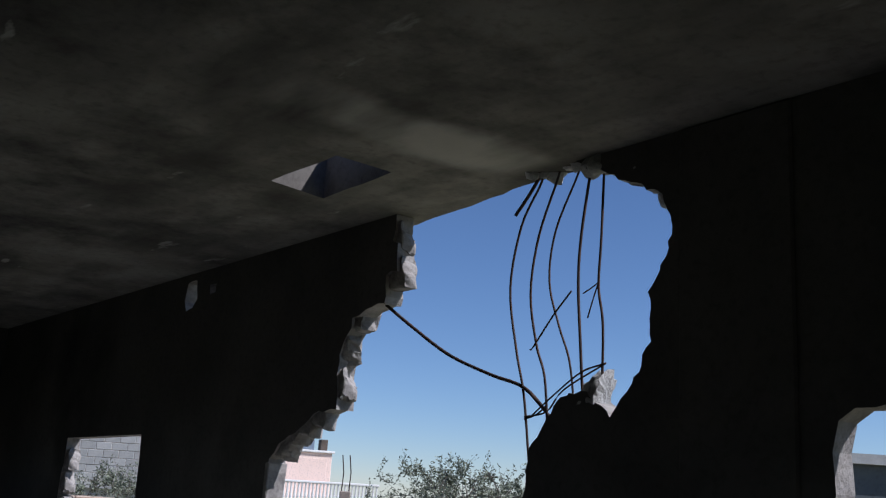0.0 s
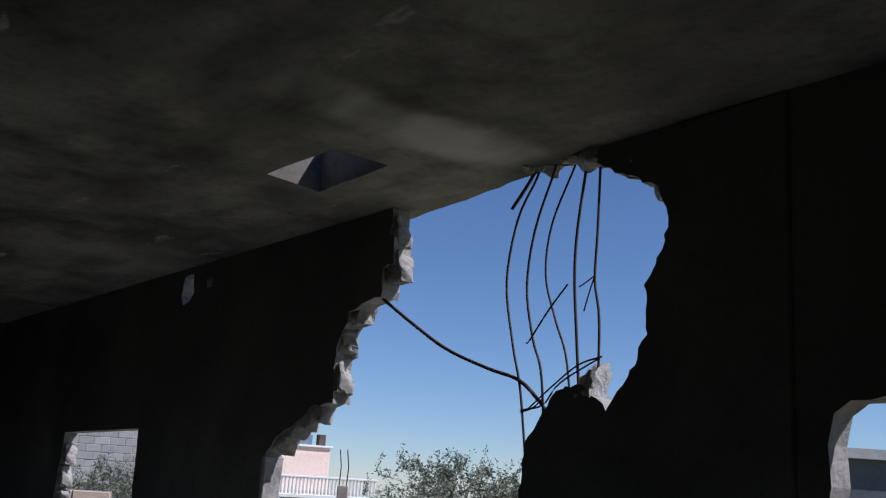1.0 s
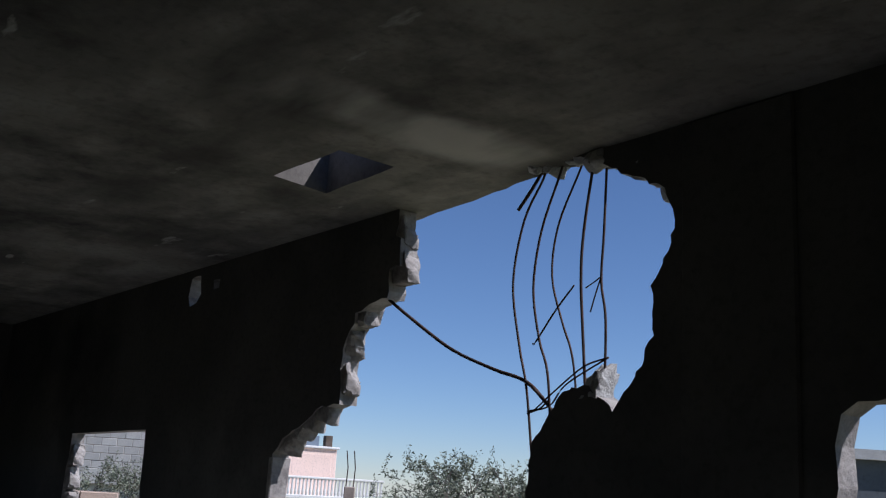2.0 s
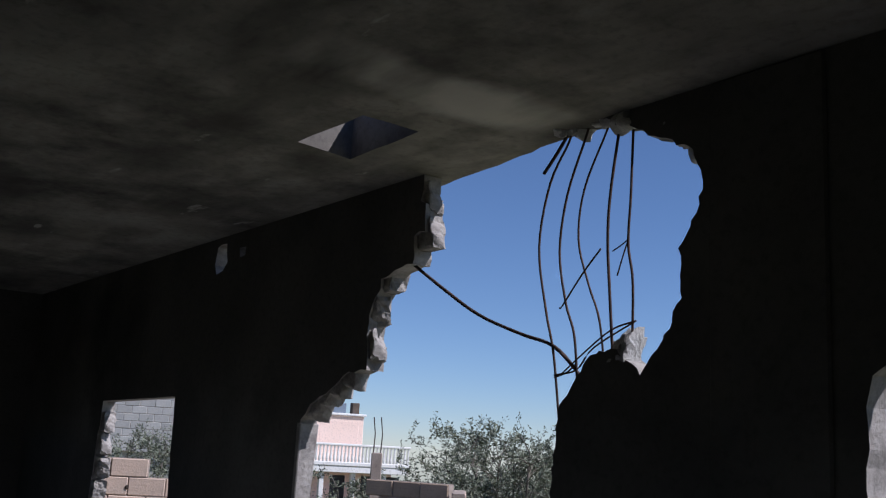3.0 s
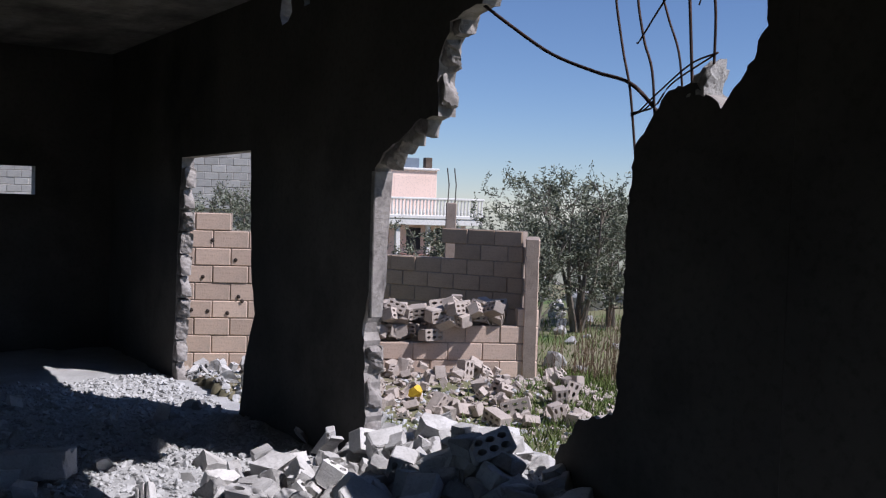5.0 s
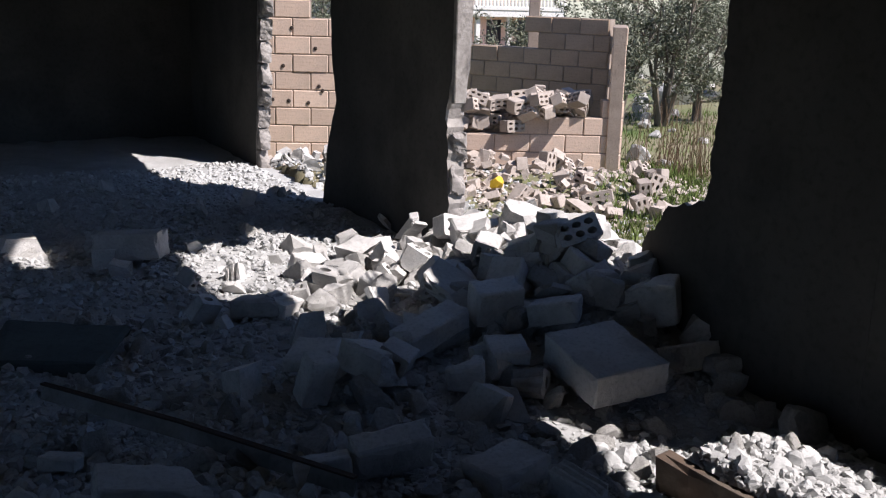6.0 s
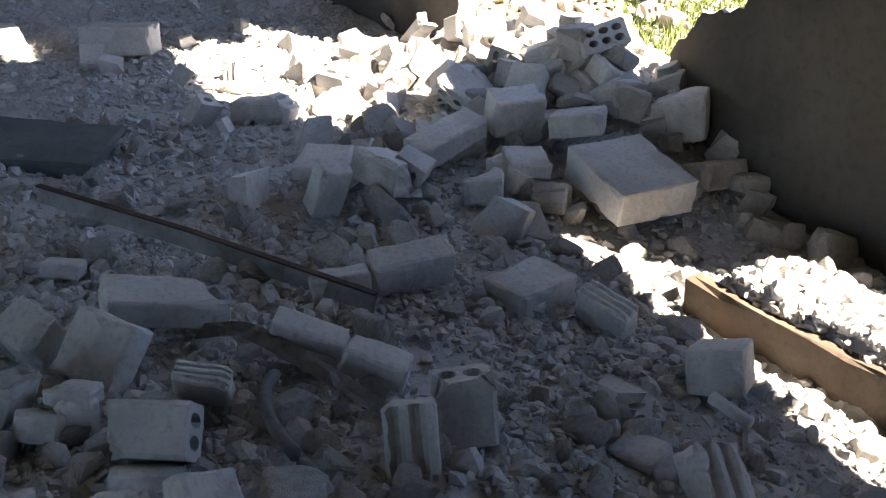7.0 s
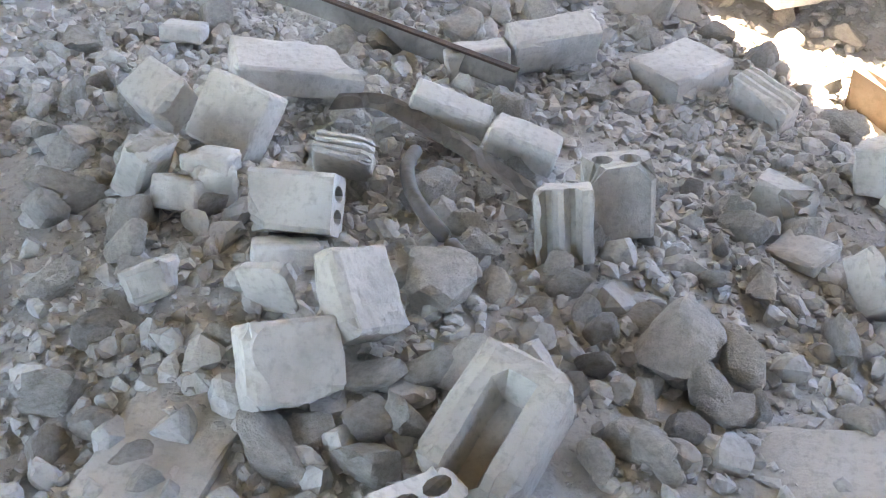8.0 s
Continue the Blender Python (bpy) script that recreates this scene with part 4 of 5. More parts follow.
for i, s in enumerate((5.04, 5.26, 5.44)):
    ob = new("brick", ENDS[(i + 1) % 4])
    ob.parent = wall_left
    ob.matrix_basis = pose(-s, THICK * 0.55, edge_at(2.1) and 2.22 - 0.09 * i, rng.uniform(-6, 6), 25 + rng.uniform(-12, 12), rng.uniform(-6, 6))
bm = bmesh.new()
box(bm, -5.55, -5.505, -0.008, THICK + 0.008, 1.02, 1.92)
for v in bm.verts:
    if v.co.z < 1.2 and v.co.y > 0.05:
        v.co.y -= 0.05
bmesh.ops.bevel(bm, geom=bm.edges[:], offset=0.006, segments=1, affect="EDGES")
jamb = finish("jamb_plaster", bm, CUT, wall_left, "pale plastered jamb")
for i in range(10):
    z = 0.1 + 0.2 * i
    ob = new("brick", ENDS[i % 4])
    ob.parent = wall_left
    ob.matrix_basis = pose(-(9.30 - 0.09 * z + rng.uniform(-0.01, 0.03)), THICK * 0.5, z, rng.uniform(-1, 1), rng.uniform(-4, 4), rng.uniform(-1, 1))
bm = bmesh.new()
box(bm, -2.45, -1.95, -0.015, 0.002, 0.05, H - 0.002)
bmesh.ops.bevel(bm, geom=bm.edges[:], offset=0.01, segments=1, affect="EDGES")
finish("pilaster", bm, SOOT, wall_right, "sooty plastered pilaster")
for i in range(16):
    t = i / 15
    ob = new("concrete_lump", STONES[i % 10])
    ob.parent = wall_right
    k = rng.uniform(0.06, 0.14)
    ob.matrix_basis = pose(-(2.55 + 0.85 * t), THICK * rng.uniform(0.2, 0.9), 3.04 + 0.30 * min(1, t * 1.6) ** 0.5 - 0.06 + rng.uniform(-0.01, 0.03), 0, 0, rng.uniform(0, 360)) \
        @ Matrix.Diagonal((k * 1.5, k, k, 1))

# ---- bars and cable in the gap ----
def bar(name, label, pts, r, n=D + 0.06):
    bm = bmesh.new()
    tube(bm, smooth_line([wp(s, z, n) for s, z in pts], 5), r * 0.82, 6)
    return tagged(finish(name, bm, STEEL, smooth=True), label, "steel bar", "bent reinforcement")


UPRIGHT = "bent rusty reinforcing bar hanging in the wall's gap"
bar("reinforcing_bar", UPRIGHT, [(3.28, 3.30), (3.31, 3.22), (3.43, 3.04), (3.49, 2.75), (3.43, 2.45), (3.37, 2.25), (3.32, 1.95)], 0.007)
bar("reinforcing_bar", UPRIGHT, [(3.17, 3.30), (3.20, 3.22), (3.31, 2.97), (3.35, 2.71), (3.30, 2.47), (3.24, 2.32), (3.21, 2.08)], 0.007)
bar("reinforcing_bar", UPRIGHT, [(3.04, 3.30), (3.07, 3.22), (3.20, 2.98), (3.23, 2.75), (3.16, 2.54), (3.09, 2.38), (3.05, 2.15)], 0.006)
bar("reinforcing_bar", UPRIGHT, [(2.97, 3.30), (2.99, 3.23), (3.04, 2.93), (3.05, 2.72), (3.03, 2.47), (3.00, 2.15)], 0.008)
bar("reinforcing_bar", UPRIGHT, [(2.91, 3.30), (2.92, 2.91), (2.93, 2.69), (2.90, 2.51), (2.90, 2.15)], 0.007)
bar("reinforcing_bar", "short cut bar stub under the slab's edge", [(3.30, 3.28), (3.38, 3.19), (3.475, 3.10)], 0.010)
bar("cable", "thick black cable sagging across the wall's gap", [(4.62, 2.86), (4.55, 2.81), (4.20, 2.61), (3.91, 2.46), (3.60, 2.35), (3.37, 2.28), (3.20, 2.15)], 0.011)
TIE = "thin tie wire hooked on the bars"
bar("tie_wire", TIE, [(3.34, 2.45), (3.32, 2.46), (3.20, 2.59), (3.09, 2.69)], 0.005)
bar("tie_wire", TIE, [(3.02, 2.67), (2.97, 2.69), (2.93, 2.71)], 0.004)
bar("tie_wire", TIE, [(2.93, 2.71), (2.96, 2.64), (2.99, 2.56)], 0.004)
bar("tie_wire", TIE, [(3.32, 2.15), (3.18, 2.24), (3.02, 2.33), (2.88, 2.36)], 0.005)
bar("tie_wire", TIE, [(3.36, 2.15), (3.22, 2.17), (3.12, 2.26), (2.88, 2.36)], 0.005)
bar("tie_wire", TIE, [(3.22, 2.20), (3.28, 2.16), (3.36, 2.14)], 0.005)
q = wp(2.92, 2.235, D + 0.06)
lay(rock_mesh(77, 10, 0.30), "concrete_lump", "pale jagged lump of concrete caught on the wall's broken top", q.x, q.y, 20, 0, 15, 0.0, "",
    (0.16, 0.13, 0.22), "concrete", z=q.z)

# ---- block walls outside ----
BRICK = {}


def brick_mesh(length, height, depth, mat, key):
    if (key, round(length, 3)) not in BRICK:
        bm = bmesh.new()
        c = 0.008
        vs = box(bm, 0, length, 0, depth, 0, height)
        bmesh.ops.bevel(bm, geom=bm.edges[:], offset=c, segments=1, affect="EDGES")
        me = bpy.data.meshes.new("brick")
        bm.to_mesh(me)
        bm.free()
        me.materials.append(mat)
        BRICK[key, round(length, 3)] = me
    return BRICK[key, round(length, 3)]


def block_wall(name, label, m, length, z0, top, mat, depth=0.16, skip=(), seed=0):
    """Courses of 0.4 x 0.2 blocks in running bond over a recessed core; top(x) is the height that is left standing."""
    rng = random.Random(seed)
    core = bmesh.new()
    spots = []
    k = 0
    while True:
        z = z0 + 0.2 * k
        x = -0.2 if k % 2 else 0.0
        run = []
        while x < length - 0.05:
            a, b = max(x, 0), min(x + 0.4, length)
            if top((a + b) / 2) >= z + 0.15 and b - a > 0.05 and (k, round((a + b) / 2, 1)) not in skip:
                run.append((a, b))
            x += 0.4
        if not run:
            break
        for a, b in run:
            box(core, a, b, 0.012, depth - 0.012, z, z + 0.2)
            spots.append((a, b, z))
        k += 1
    wall = finish(name, core, MORTAR)
    wall.matrix_world = m
    tagged(wall, label, "wall", kind="structure")
    for a, b, z in spots:
        ob = new("brick", brick_mesh(b - a - 0.009, 0.191, depth, mat, name[:6] + mat.name))
        ob.parent = wall
        ob.matrix_basis = pose(a + 0.0045, rng.uniform(-0.006, 0.006), z + 0.0045, 0, 0, rng.uniform(-0.5, 0.5))
    return wall


G0 = -0.45
# the pink blocks made browner, warm bounce in their shade put into the colour
BOUNCEBLOCK = material("warm_bounce_block", (0.52, 0.38, 0.27), (0.43, 0.315, 0.225), 0.95, 3, 50, 0.5, (0.33, 0.25, 0.18), 2.2, 0.4, vary=0.12)
block_wall("yard_wall", "pinkish concrete block wall pitted with holes", pose(-4.6, 11.42, G0, 0, 0, 7), 3.2, 0, lambda x: 2.08 if x < 2.28 else 1.9,
           PINKBLOCK, skip={(9, 2.4), (9, 2.2)}, seed=1)
block_wall("broken_yard_wall", "broken pinkish block wall with rubble on top", pose(-1.1, 11.5, G0, 0, 0, 7), 2.25, 0,
           lambda x: 0.62 if x < 1.2 else (0.82 if x < 1.9 else 1.0), PINKBLOCK, seed=2)
block_wall("yard_side_wall", "pinkish block wall end standing to full height", pose(0.97, 11.72, G0, 0, 0, 85) @ pose(0, -0.14, 0), 1.3, 0, lambda x: 1.85, PINKBLOCK, seed=3)
block_wall("yard_back_wall", "shaded block wall behind the broken one", pose(-1.05, 14.25, G0 + 0.06, 0, 0, -31), 2.42, 0, lambda x: 1.40 if x < 1.38 else 1.90, BOUNCEBLOCK, seed=4)
GREYBLOCK = material("pale_block", (0.56, 0.53, 0.49), (0.46, 0.44, 0.41), 0.95, 3, 40, 0.4, vary=0.14)
block_wall("far_wall", "pale unrendered block wall of a far house", pose(-14.0, 28.0, 0.9), 3.4, 0, lambda x: 2.2, GREYBLOCK, seed=5)
block_wall("far_wall_tall", "pale unrendered block wall of a far house", pose(-7.8, 28.0, 1.4), 3.0, 0, lambda x: 2.3, GREYBLOCK, seed=6)
for w in [o for o in scene.objects if o.name.startswith("far_wall")]:
    bm = bmesh.new()
    box(bm, -0.2, 3.7, 0.17, 0.5, -4, 0.001)
    box(bm, -0.2, 3.7, 0.17, 0.5, 0.001, 2.4)
    part("backing", bm, GREYBLOCK, w)
# capping mortar and bullet-chipped holes on the yard wall
bm = bmesh.new()
for x, z in ((-2.62, 1.24), (-2.36, 1.02), (-2.72, 0.82), (-2.32, 0.60), (-2.28, 0.55), (-2.84, 0.44), (-2.44, 0.41), (-2.86, 1.03), (-2.66, 0.43)):
    r = bmesh.ops.create_uvsphere(bm, u_segments=8, v_segments=5, radius=0.023)
    bmesh.ops.scale(bm, vec=(1, 0.35, 1), verts=r["verts"])
    bmesh.ops.translate(bm, vec=(x, 11.412 + (x + 4.6) * math.tan(radians(7)), z), verts=r["verts"])
hole_marks = finish("chipped_holes", bm, material("hole_dark", (0.05, 0.04, 0.035), (0.08, 0.06, 0.05), 1.0, 20, 80, 0.5))
tagged(hole_marks, "small dark chipped holes in a block wall", "hole", kind="structure")
# concrete post with bars
post = tagged(new("concrete_post"), "grey concrete post with bare bars on top", "post")
post.location = (0.10, 14.3, G0)
bm = bmesh.new()
box(bm, -0.075, 0.075, -0.075, 0.075, 0, 2.2)
bmesh.ops.bevel(bm, geom=bm.edges[:], offset=0.012, segments=1, affect="EDGES")
part("shaft", bm, MORTAR, post)
for x in (-0.05, 0.05):
    bm = bmesh.new()
    tube(bm, [(x, 0, 2.2), (x + 0.01, 0, 2.45), (x - 0.02, 0, 2.68)], 0.008)
    part("bar", bm, STEEL, post)
TANBLOCK = material("tan_block", (0.44, 0.38, 0.33), (0.34, 0.29, 0.25), 0.95, 4, 50, 0.6, vary=0.25)
YARD = []
for m in (FULL, FULL_B, HALF, SHARD, CORNER, SOLID_HALF, SOLID_CORNER, SMALL, PLATE, GROOVED):
    c = m.copy()
    c.materials[0] = c.materials[1] = TANBLOCK
    YARD.append(c)
# hollow blocks tumbled on the broken wall, and rubble at its foot
rng = random.Random(8)
for i in range(64):
    x = rng.uniform(-0.85, 0.72)
    z = (0.14 if x < 0.1 else 0.32) + (0.34 if x < 0.1 else 0.24) * rng.random()
    lay(rng.choice((YARD[0], YARD[1], YARD[0], YARD[2])), "concrete_block", "perforated block tumbled on the broken wall", x, rng.uniform(11.55, 12.1), rng.uniform(-55, 55),
        rng.uniform(40, 110), rng.uniform(-38, 38), 0.05, "", rng.uniform(0.5, 0.82), z=z)
yard_pieces = []
for i in range(110):
    x, y = rng.uniform(-1.2, 1.5), rng.uniform(9.8, 11.5)
    lay(rng.choice(YARD), "concrete_block", B_SHARD, x, y, rng.uniform(0, 360), rng.uniform(-30, 50), rng.uniform(-30, 30), 0.06,
        rng.choice(("", "x", "y")), rng.uniform(0.3, 0.75), z=ground_z(x, y), into=None if i < 15 else yard_pieces)
pile("yard_rubble", "tan broken block pieces at the yard wall", yard_pieces)
outer = []
for i in range(140):
    w = ALONG * rng.uniform(3.4, 6.2) + OUT * rng.uniform(3.2, 5.6)
    lay(rng.choice(PIECES[:12]), "concrete_block", B_SHARD, w.x, w.y, rng.uniform(0, 360), rng.uniform(-30, 50), rng.uniform(-30, 30), 0.04,
        rng.choice(("", "x", "y")), rng.uniform(0.35, 0.8), z=ground_z(w.x, w.y), into=None if i < 20 else outer)
for i in range(90):
    w = ALONG * rng.uniform(7.4, 9.8) + OUT * rng.uniform(3.15, 4.6)
    lay(rng.choice(PIECES[:12]), "concrete_block", B_SHARD, w.x, w.y, rng.uniform(0, 360), rng.uniform(-30, 50), rng.uniform(-30, 30), 0.07,
        rng.choice(("", "x", "y")), rng.uniform(0.3, 0.7), z=ground_z(w.x, w.y), into=outer)
pile("outer_rubble", "pale broken block pieces strewn outside the wall", outer)


def out_spot(r):
    w = ALONG * r.uniform(2.8, 9.8) + OUT * (3.2 + 3.6 * r.random() ** 1.5)
    return w.x, w.y


def yard_spot(r):
    return r.uniform(-4.0, 2.2), r.gauss(11.0, 0.7)


scatter("outer_gravel", 4000, out_spot, lambda r: 0.02 + 0.09 * r.random() ** 2.5, 5, GRAVEL, "broken pale chips strewn outside the wall", ground_z)
scatter("yard_gravel", 2200, yard_spot, lambda r: 0.03 + 0.09 * r.random() ** 2, 6, TANBLOCK, "broken lumps at the foot of the yard wall", ground_z)
RED = material("red_slab", (0.26, 0.10, 0.07), (0.34, 0.2, 0.16), 0.9, 5, 40, 0.4)
lay(beam_mesh(0.34, 0.26, 0.06, 51, RED, 0.01), "tile_slab", "reddish broken slab on the heap", 0.80, 6.9, 20, 25, 10, 0.12, "", 1.0, "slab", z=ground_z(0.8, 6.9))
lay(beam_mesh(0.62, 0.2, 0.16, 52, PLASTER, 0.02), "concrete_piece", "broken grey concrete length on the heap", 0.45, 6.9, -30, 25, 12, 0.2, "", 1.0, "concrete", z=ground_z(0.45, 6.9))
lay(stone_mesh(91, 0.8, material("yellow_plastic", (0.75, 0.5, 0.04), (0.68, 0.42, 0.03), 0.5, 6, 30, 0.4), 16, 0.1), "plastic_bag",
    "crumpled yellow plastic bag in rubble", -0.24, 10.45, 0, 0, 0, 0.14, "", (0.2, 0.15, 0.2), "bag", z=ground_z(-0.24, 10.45))


# ---- plants ----
LEAF = material("olive_leaf", (0.15, 0.165, 0.11), (0.21, 0.225, 0.165), 0.75, 6, 30, 0.1)
island_tone(LEAF, 0.45)
BARK = material("olive_bark", (0.13, 0.11, 0.09), (0.2, 0.175, 0.14), 0.95, 5, 30, 0.8)
WEED = material("green_weed", (0.085, 0.14, 0.03), (0.14, 0.165, 0.05), 0.8, 4, 30, 0.1)
island_tone(WEED, 0.35)
STRAW = material("dry_stalk", (0.26, 0.2, 0.13), (0.2, 0.14, 0.1), 0.9, 4, 30, 0.1)


def leafy(bm, p, size, r):
    d = Vector((r.uniform(-1, 1), r.uniform(-1, 1), r.uniform(-0.4, 1))).normalized()
    u = d.orthogonal().normalized()
    u = Matrix.Rotation(r.uniform(0, 6.28), 3, d) @ u
    vs = [bm.verts.new(p), bm.verts.new(p + d * size * 0.5 + u * size * 0.17), bm.verts.new(p + d * size), bm.verts.new(p + d * size * 0.5 - u * size * 0.17)]
    bm.faces.new(vs)


def tree(name, label, x, y, height, spread, seed, leaves, leaf=0.075, stems=4, low=0.25):
    r = random.Random(seed)
    root = tagged(new(name), label, "tree")
    root.location = (x, y, ground_z(x, y) - 0.05)
    wood, crown = bmesh.new(), bmesh.new()
    tips = []
    for i in range(stems):
        a = math.tau * i / stems + r.uniform(-0.5, 0.5)
        top = Vector((math.cos(a) * spread * r.uniform(0.2, 0.65), math.sin(a) * spread * r.uniform(0.2, 0.65), height * r.uniform(0.7, 0.92)))
        mid = top * 0.45 + Vector((r.uniform(-0.12, 0.12), r.uniform(-0.12, 0.12), 0))
        line = smooth_line([(0.05 * math.cos(a), 0.05 * math.sin(a), 0), mid, top], 6)
        tube(wood, line, [0.055 * height / 2.6 * (1 - 0.85 * k / (len(line) - 1)) for k in range(len(line))], 6)
        for j in range(13):
            k = r.randrange(3, len(line))
            p = line[k]
            d = Vector((r.gauss(0, 0.8), r.gauss(0, 0.8), r.uniform(-0.2, 1.6))).normalized() * spread * r.uniform(0.35, 0.85)
            tip = p + d
            tip.z = min(max(tip.z, low * height), height * r.uniform(0.9, 1.05))
            twig = smooth_line([p, p + d * 0.5 + Vector((0, 0, 0.06)), tip], 4)
            tube(wood, twig, [0.014 * (1 - 0.8 * q / (len(twig) - 1)) for q in range(len(twig))], 4)
            tips += twig[3:]
            for _ in range(3):
                d2 = Vector((r.gauss(0, 0.5), r.gauss(0, 0.5), r.uniform(-0.2, 1.5))).normalized() * spread * r.uniform(0.15, 0.4)
                t2 = [tip, tip + d2 * 0.5, tip + d2]
                tube(wood, t2, [0.006, 0.004, 0.002], 3)
                tips += [tip + d2 * q for q in (0.2, 0.4, 0.6, 0.8, 1.0)]
    for _ in range(leaves):
        p = r.choice(tips) + Vector((r.gauss(0, 1), r.gauss(0, 1), r.gauss(0, 1))) * 0.03
        leafy(crown, p, leaf * r.uniform(0.6, 1.2), r)
    part("trunk", wood, BARK, root)
    part("crown", crown, LEAF, root)
    return root


tree("olive_tree", "grey-green olive tree behind the yard wall", 1.55, 17.0, 1.95, 0.92, 61, 7000, stems=5)
tree("olive_tree", "tall grey-green olive tree with thin upright shoots", 2.35, 17.6, 2.55, 1.1, 62, 9500, stems=6)
tree("olive_tree", "grey-green olive tree in the field", 3.1, 18.6, 1.95, 1.05, 63, 8000, stems=5)
tree("olive_tree", "grey-green olive tree in the field", 4.6, 23.0, 1.9, 1.3, 64, 6000)
tree("olive_tree", "small olive tree beyond the yard wall", -0.20, 19.0, 1.7, 0.7, 65, 4500)
tree("olive_tree", "low olive tree below the far wall", -4.6, 21.5, 2.15, 1.2, 66, 6000)
tree("olive_tree", "low olive tree below the far wall", -3.6, 21.0, 2.05, 1.0, 67, 5000)
tree("olive_tree", "low olive tree below the far wall", -5.6, 22.0, 2.15, 1.0, 68, 5000)
tree("olive_tree", "far olive tree in the field", 3.0, 30.0, 3.0, 1.8, 69, 4000, 0.12)
tree("olive_tree", "far olive tree in the field", 6.2, 32.0, 2.3, 1.8, 70, 4000, 0.12)
bm = bmesh.new()
r = random.Random(9)
for i in range(9000):
    x, y = r.gauss(1.5, 0.55), r.uniform(7.9, 13.5)
    if r.random() < 0.35:
        x, y = r.uniform(1.2, 4.5), r.uniform(10, 20)
    if x < 1.3 and y > 11:
        continue
    if Vector((x, y, 0)).dot(OUT) < 3.6:
        continue
    p = Vector((x, y, ground_z(x, y)))
    h = r.uniform(0.04, 0.16)
    d = Vector((r.gauss(0, 0.4), r.gauss(0, 0.4), 1)).normalized() * h
    u = Vector((r.uniform(-1, 1), r.uniform(-1, 1), 0)).normalized() * 0.009
    bm.faces.new([bm.verts.new(p - u), bm.verts.new(p + u), bm.verts.new(p + d)])
tagged(finish("weeds", bm, WEED), "fresh green weeds growing at the field's edge", "grass", kind="stuff")
bm = bmesh.new()
for i in range(110):
    x, y = r.gauss(2.05, 0.3), r.uniform(12.2, 14.0)
    p = Vector((x, y, ground_z(x, y)))
    q = p + Vector((r.gauss(0, 0.1), r.gauss(0, 0.1), r.uniform(0.3, 1.0)))
    tube(bm, [p, p.lerp(q, 0.5) + Vector((r.gauss(0, 0.03), 0, 0)), q], [0.006, 0.004, 0.002], 3)
tagged(finish("dry_stalks", bm, STRAW), "thin dry brown stalks standing in the field", "stalks", kind="stuff")
for i in range(46):
    x, y = r.uniform(1.4, 7), r.uniform(13.5, 30)
    k = r.uniform(0.1, 0.35)
    lay(r.choice(STONES), "field_stone", "pale field stone among weeds", x, y, r.uniform(0, 360), 0, 0, k * 0.2, "", (k * 1.4, k, k * 0.8), "stone", "field stones",
        z=ground_z(x, y))
lay(STONES[2], "field_stone", "large pale boulder in the field", 3.15, 21.5, 0, 0, 0, 0.2, "", (1.0, 0.7, 0.6), "stone", "field stones", z=ground_z(3.15, 21.5))

# ---- the pink house ----
house = tagged(new("house"), "pink rendered house with a white balustrade and roof tank", "house")
house.matrix_world = pose(-1.5, 61, 0, 0, 0, 20) @ pose(1.5, -1, 0)
DARK = material("dark_glass", (0.03, 0.03, 0.035), (0.05, 0.05, 0.055), 0.3, 2, 10, 0.05)


def house_part(name, mat, *boxes, label="", parent=None):
    bm = bmesh.new()
    for b in boxes:
        box(bm, *b)
    bmesh.ops.bevel(bm, geom=bm.edges[:], offset=0.03, segments=1, affect="EDGES")
    return part(name, bm, mat, parent or house, label)


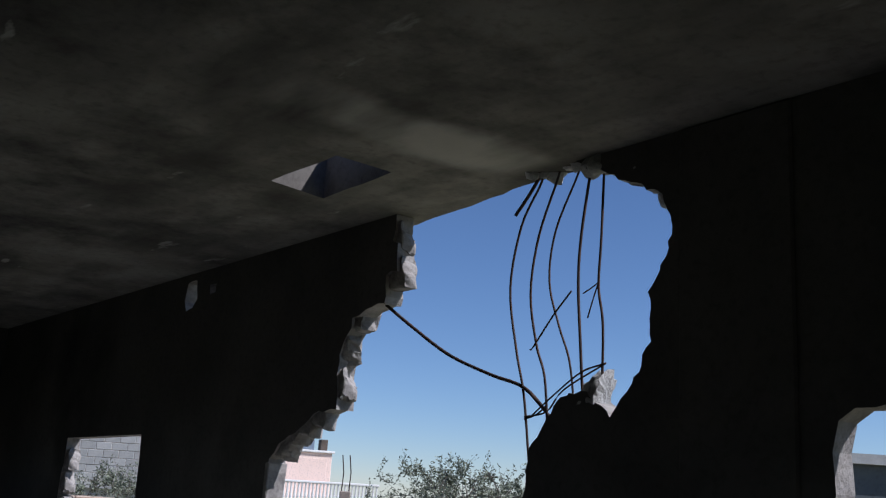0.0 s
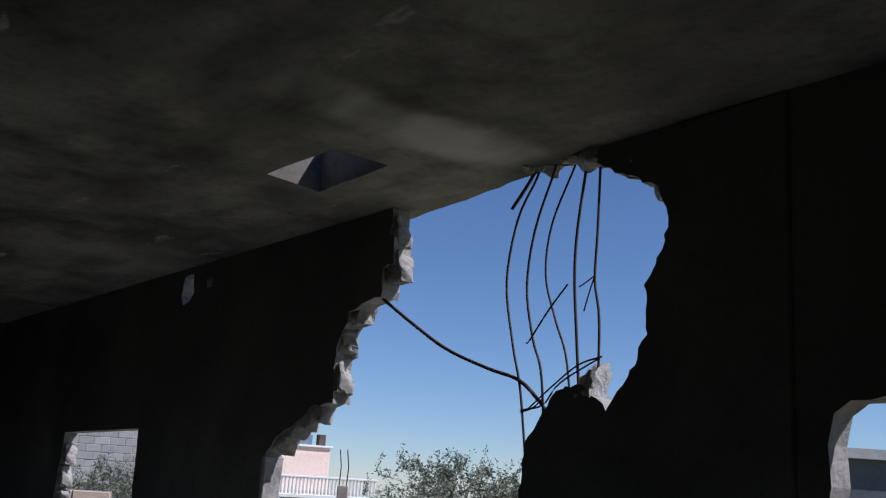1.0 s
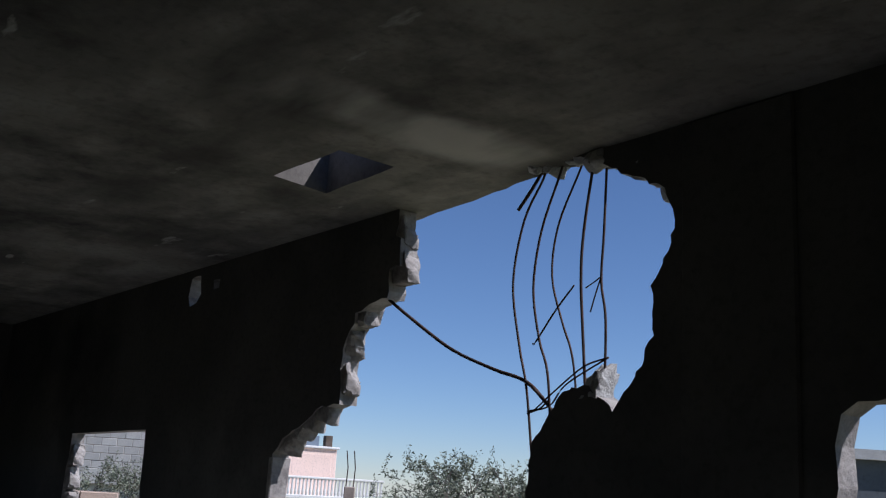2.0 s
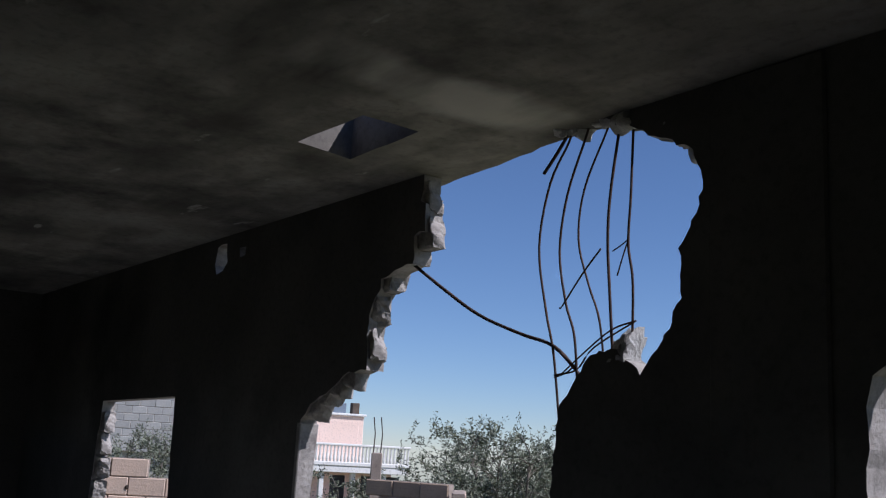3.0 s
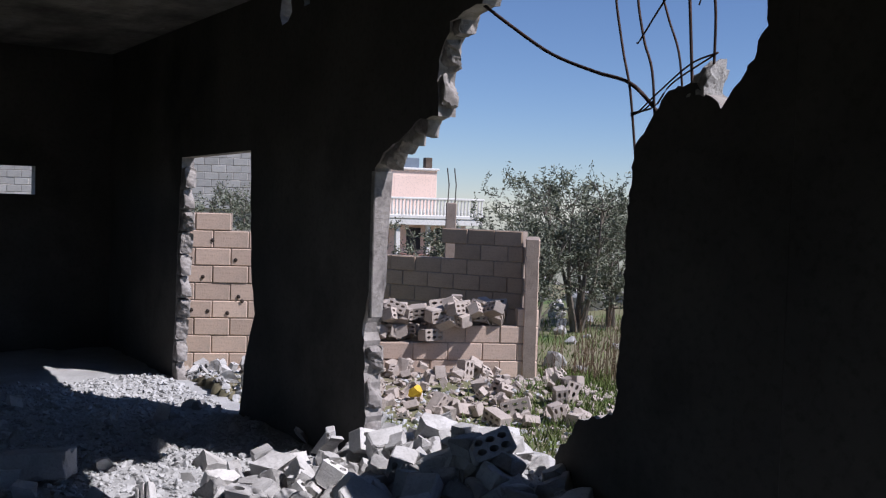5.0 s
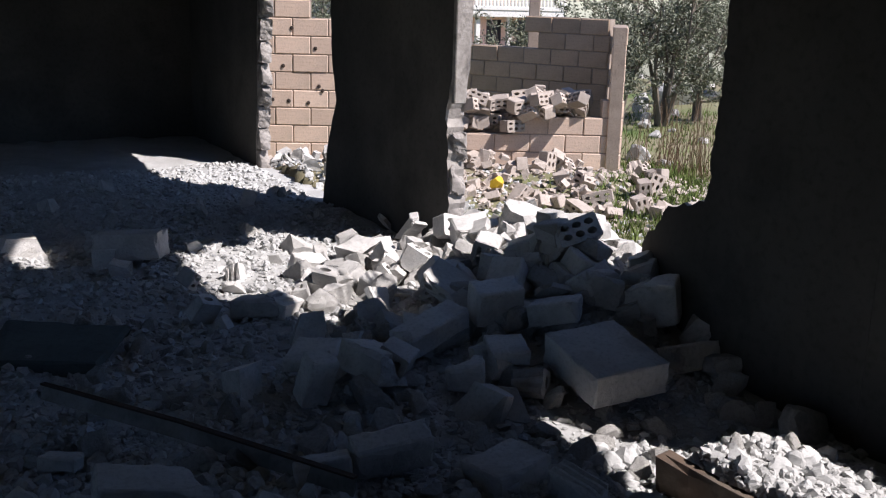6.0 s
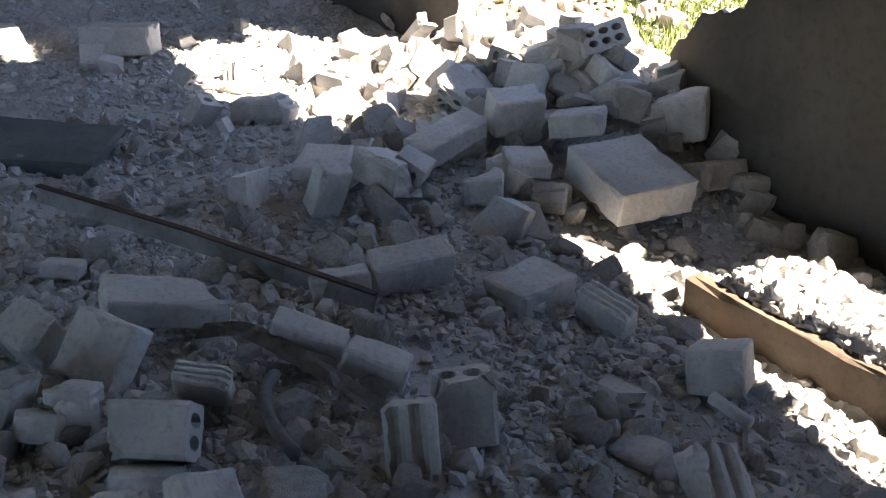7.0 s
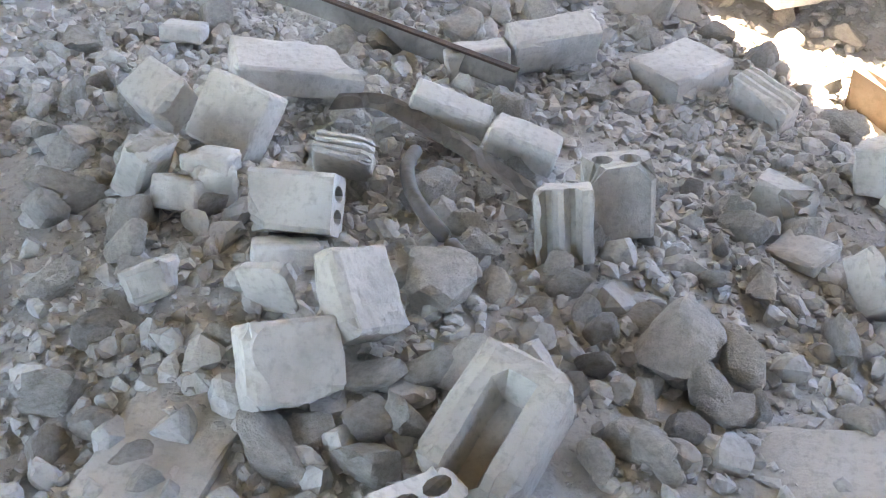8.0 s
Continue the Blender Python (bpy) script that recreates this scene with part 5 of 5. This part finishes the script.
house_part("wall", PINKPAINT, (-9, 1.6, 1.2, 9, -4, 0.95))
house_part("tower", PINKPAINT, (-3.1, 0.0, 2.2, 6, 0.94, 3.72))
house_part("tower_roof", WHITEPAINT, (-3.25, 0.12, 2.05, 6.1, 3.72, 3.86))
house_part("recess", PINKPAINT, (-2.75, -0.3, 2.19, 2.3, 1.6, 3.4))
house_part("balcony", WHITEPAINT, (-9, 2.3, 0, 3, 0.80, 1.02))
house_part("cornice", WHITEPAINT, (-9, 2.25, 0.05, 0.6, 0.42, 0.80), label="white scalloped band below the balcony")
house_part("rail", WHITEPAINT, (-9, 2.3, 0, 0.2, 1.92, 2.06))
for i in range(52):
    x = -8.9 + i * 0.217
    bm = bmesh.new()
    tube(bm, [(x, 0.1, 1.0), (x, 0.1, 1.2), (x, 0.1, 1.4), (x, 0.1, 1.65), (x, 0.1, 1.93)], [0.06, 0.085, 0.06, 0.05, 0.06], 6)
    part("baluster", bm, WHITEPAINT, house)
tank = house_part("roof_tank", material("grey_tank", (0.16, 0.2, 0.25), (0.2, 0.24, 0.28), 0.5, 2, 20, 0.1), (-2.3, -0.9, 3, 4.2, 3.86, 4.5), label="grey roof tank")
house_part("chimney", BROWN, (-0.5, -0.05, 3, 3.5, 3.84, 4.55), label="dark brown chimney")
for x in (-4.2, -2.2, -0.3, 1.2):
    house_part("window", DARK, (x, x + 0.9, 1.17, 1.25, -1.1, 0.25), label="dark arched window")
for x in (-4.9, -3.0, -1.1, 0.8):
    house_part("column", WHITEPAINT, (x - 0.14, x + 0.14, 0.3, 0.6, -3.5, 0.45))
house_part("awning", RED, (-2.6, -1.0, -0.4, 1.0, -1.8, -1.3), label="red awning")
# a dark neighbouring building seen past the small window, shade put into its colour
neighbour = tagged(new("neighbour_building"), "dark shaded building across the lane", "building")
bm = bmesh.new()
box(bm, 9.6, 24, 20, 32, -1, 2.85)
part("wall", bm, material("shade_tinted_render", (0.12, 0.13, 0.14), (0.09, 0.10, 0.11), 0.9, 1, 10, 0.2), neighbour)
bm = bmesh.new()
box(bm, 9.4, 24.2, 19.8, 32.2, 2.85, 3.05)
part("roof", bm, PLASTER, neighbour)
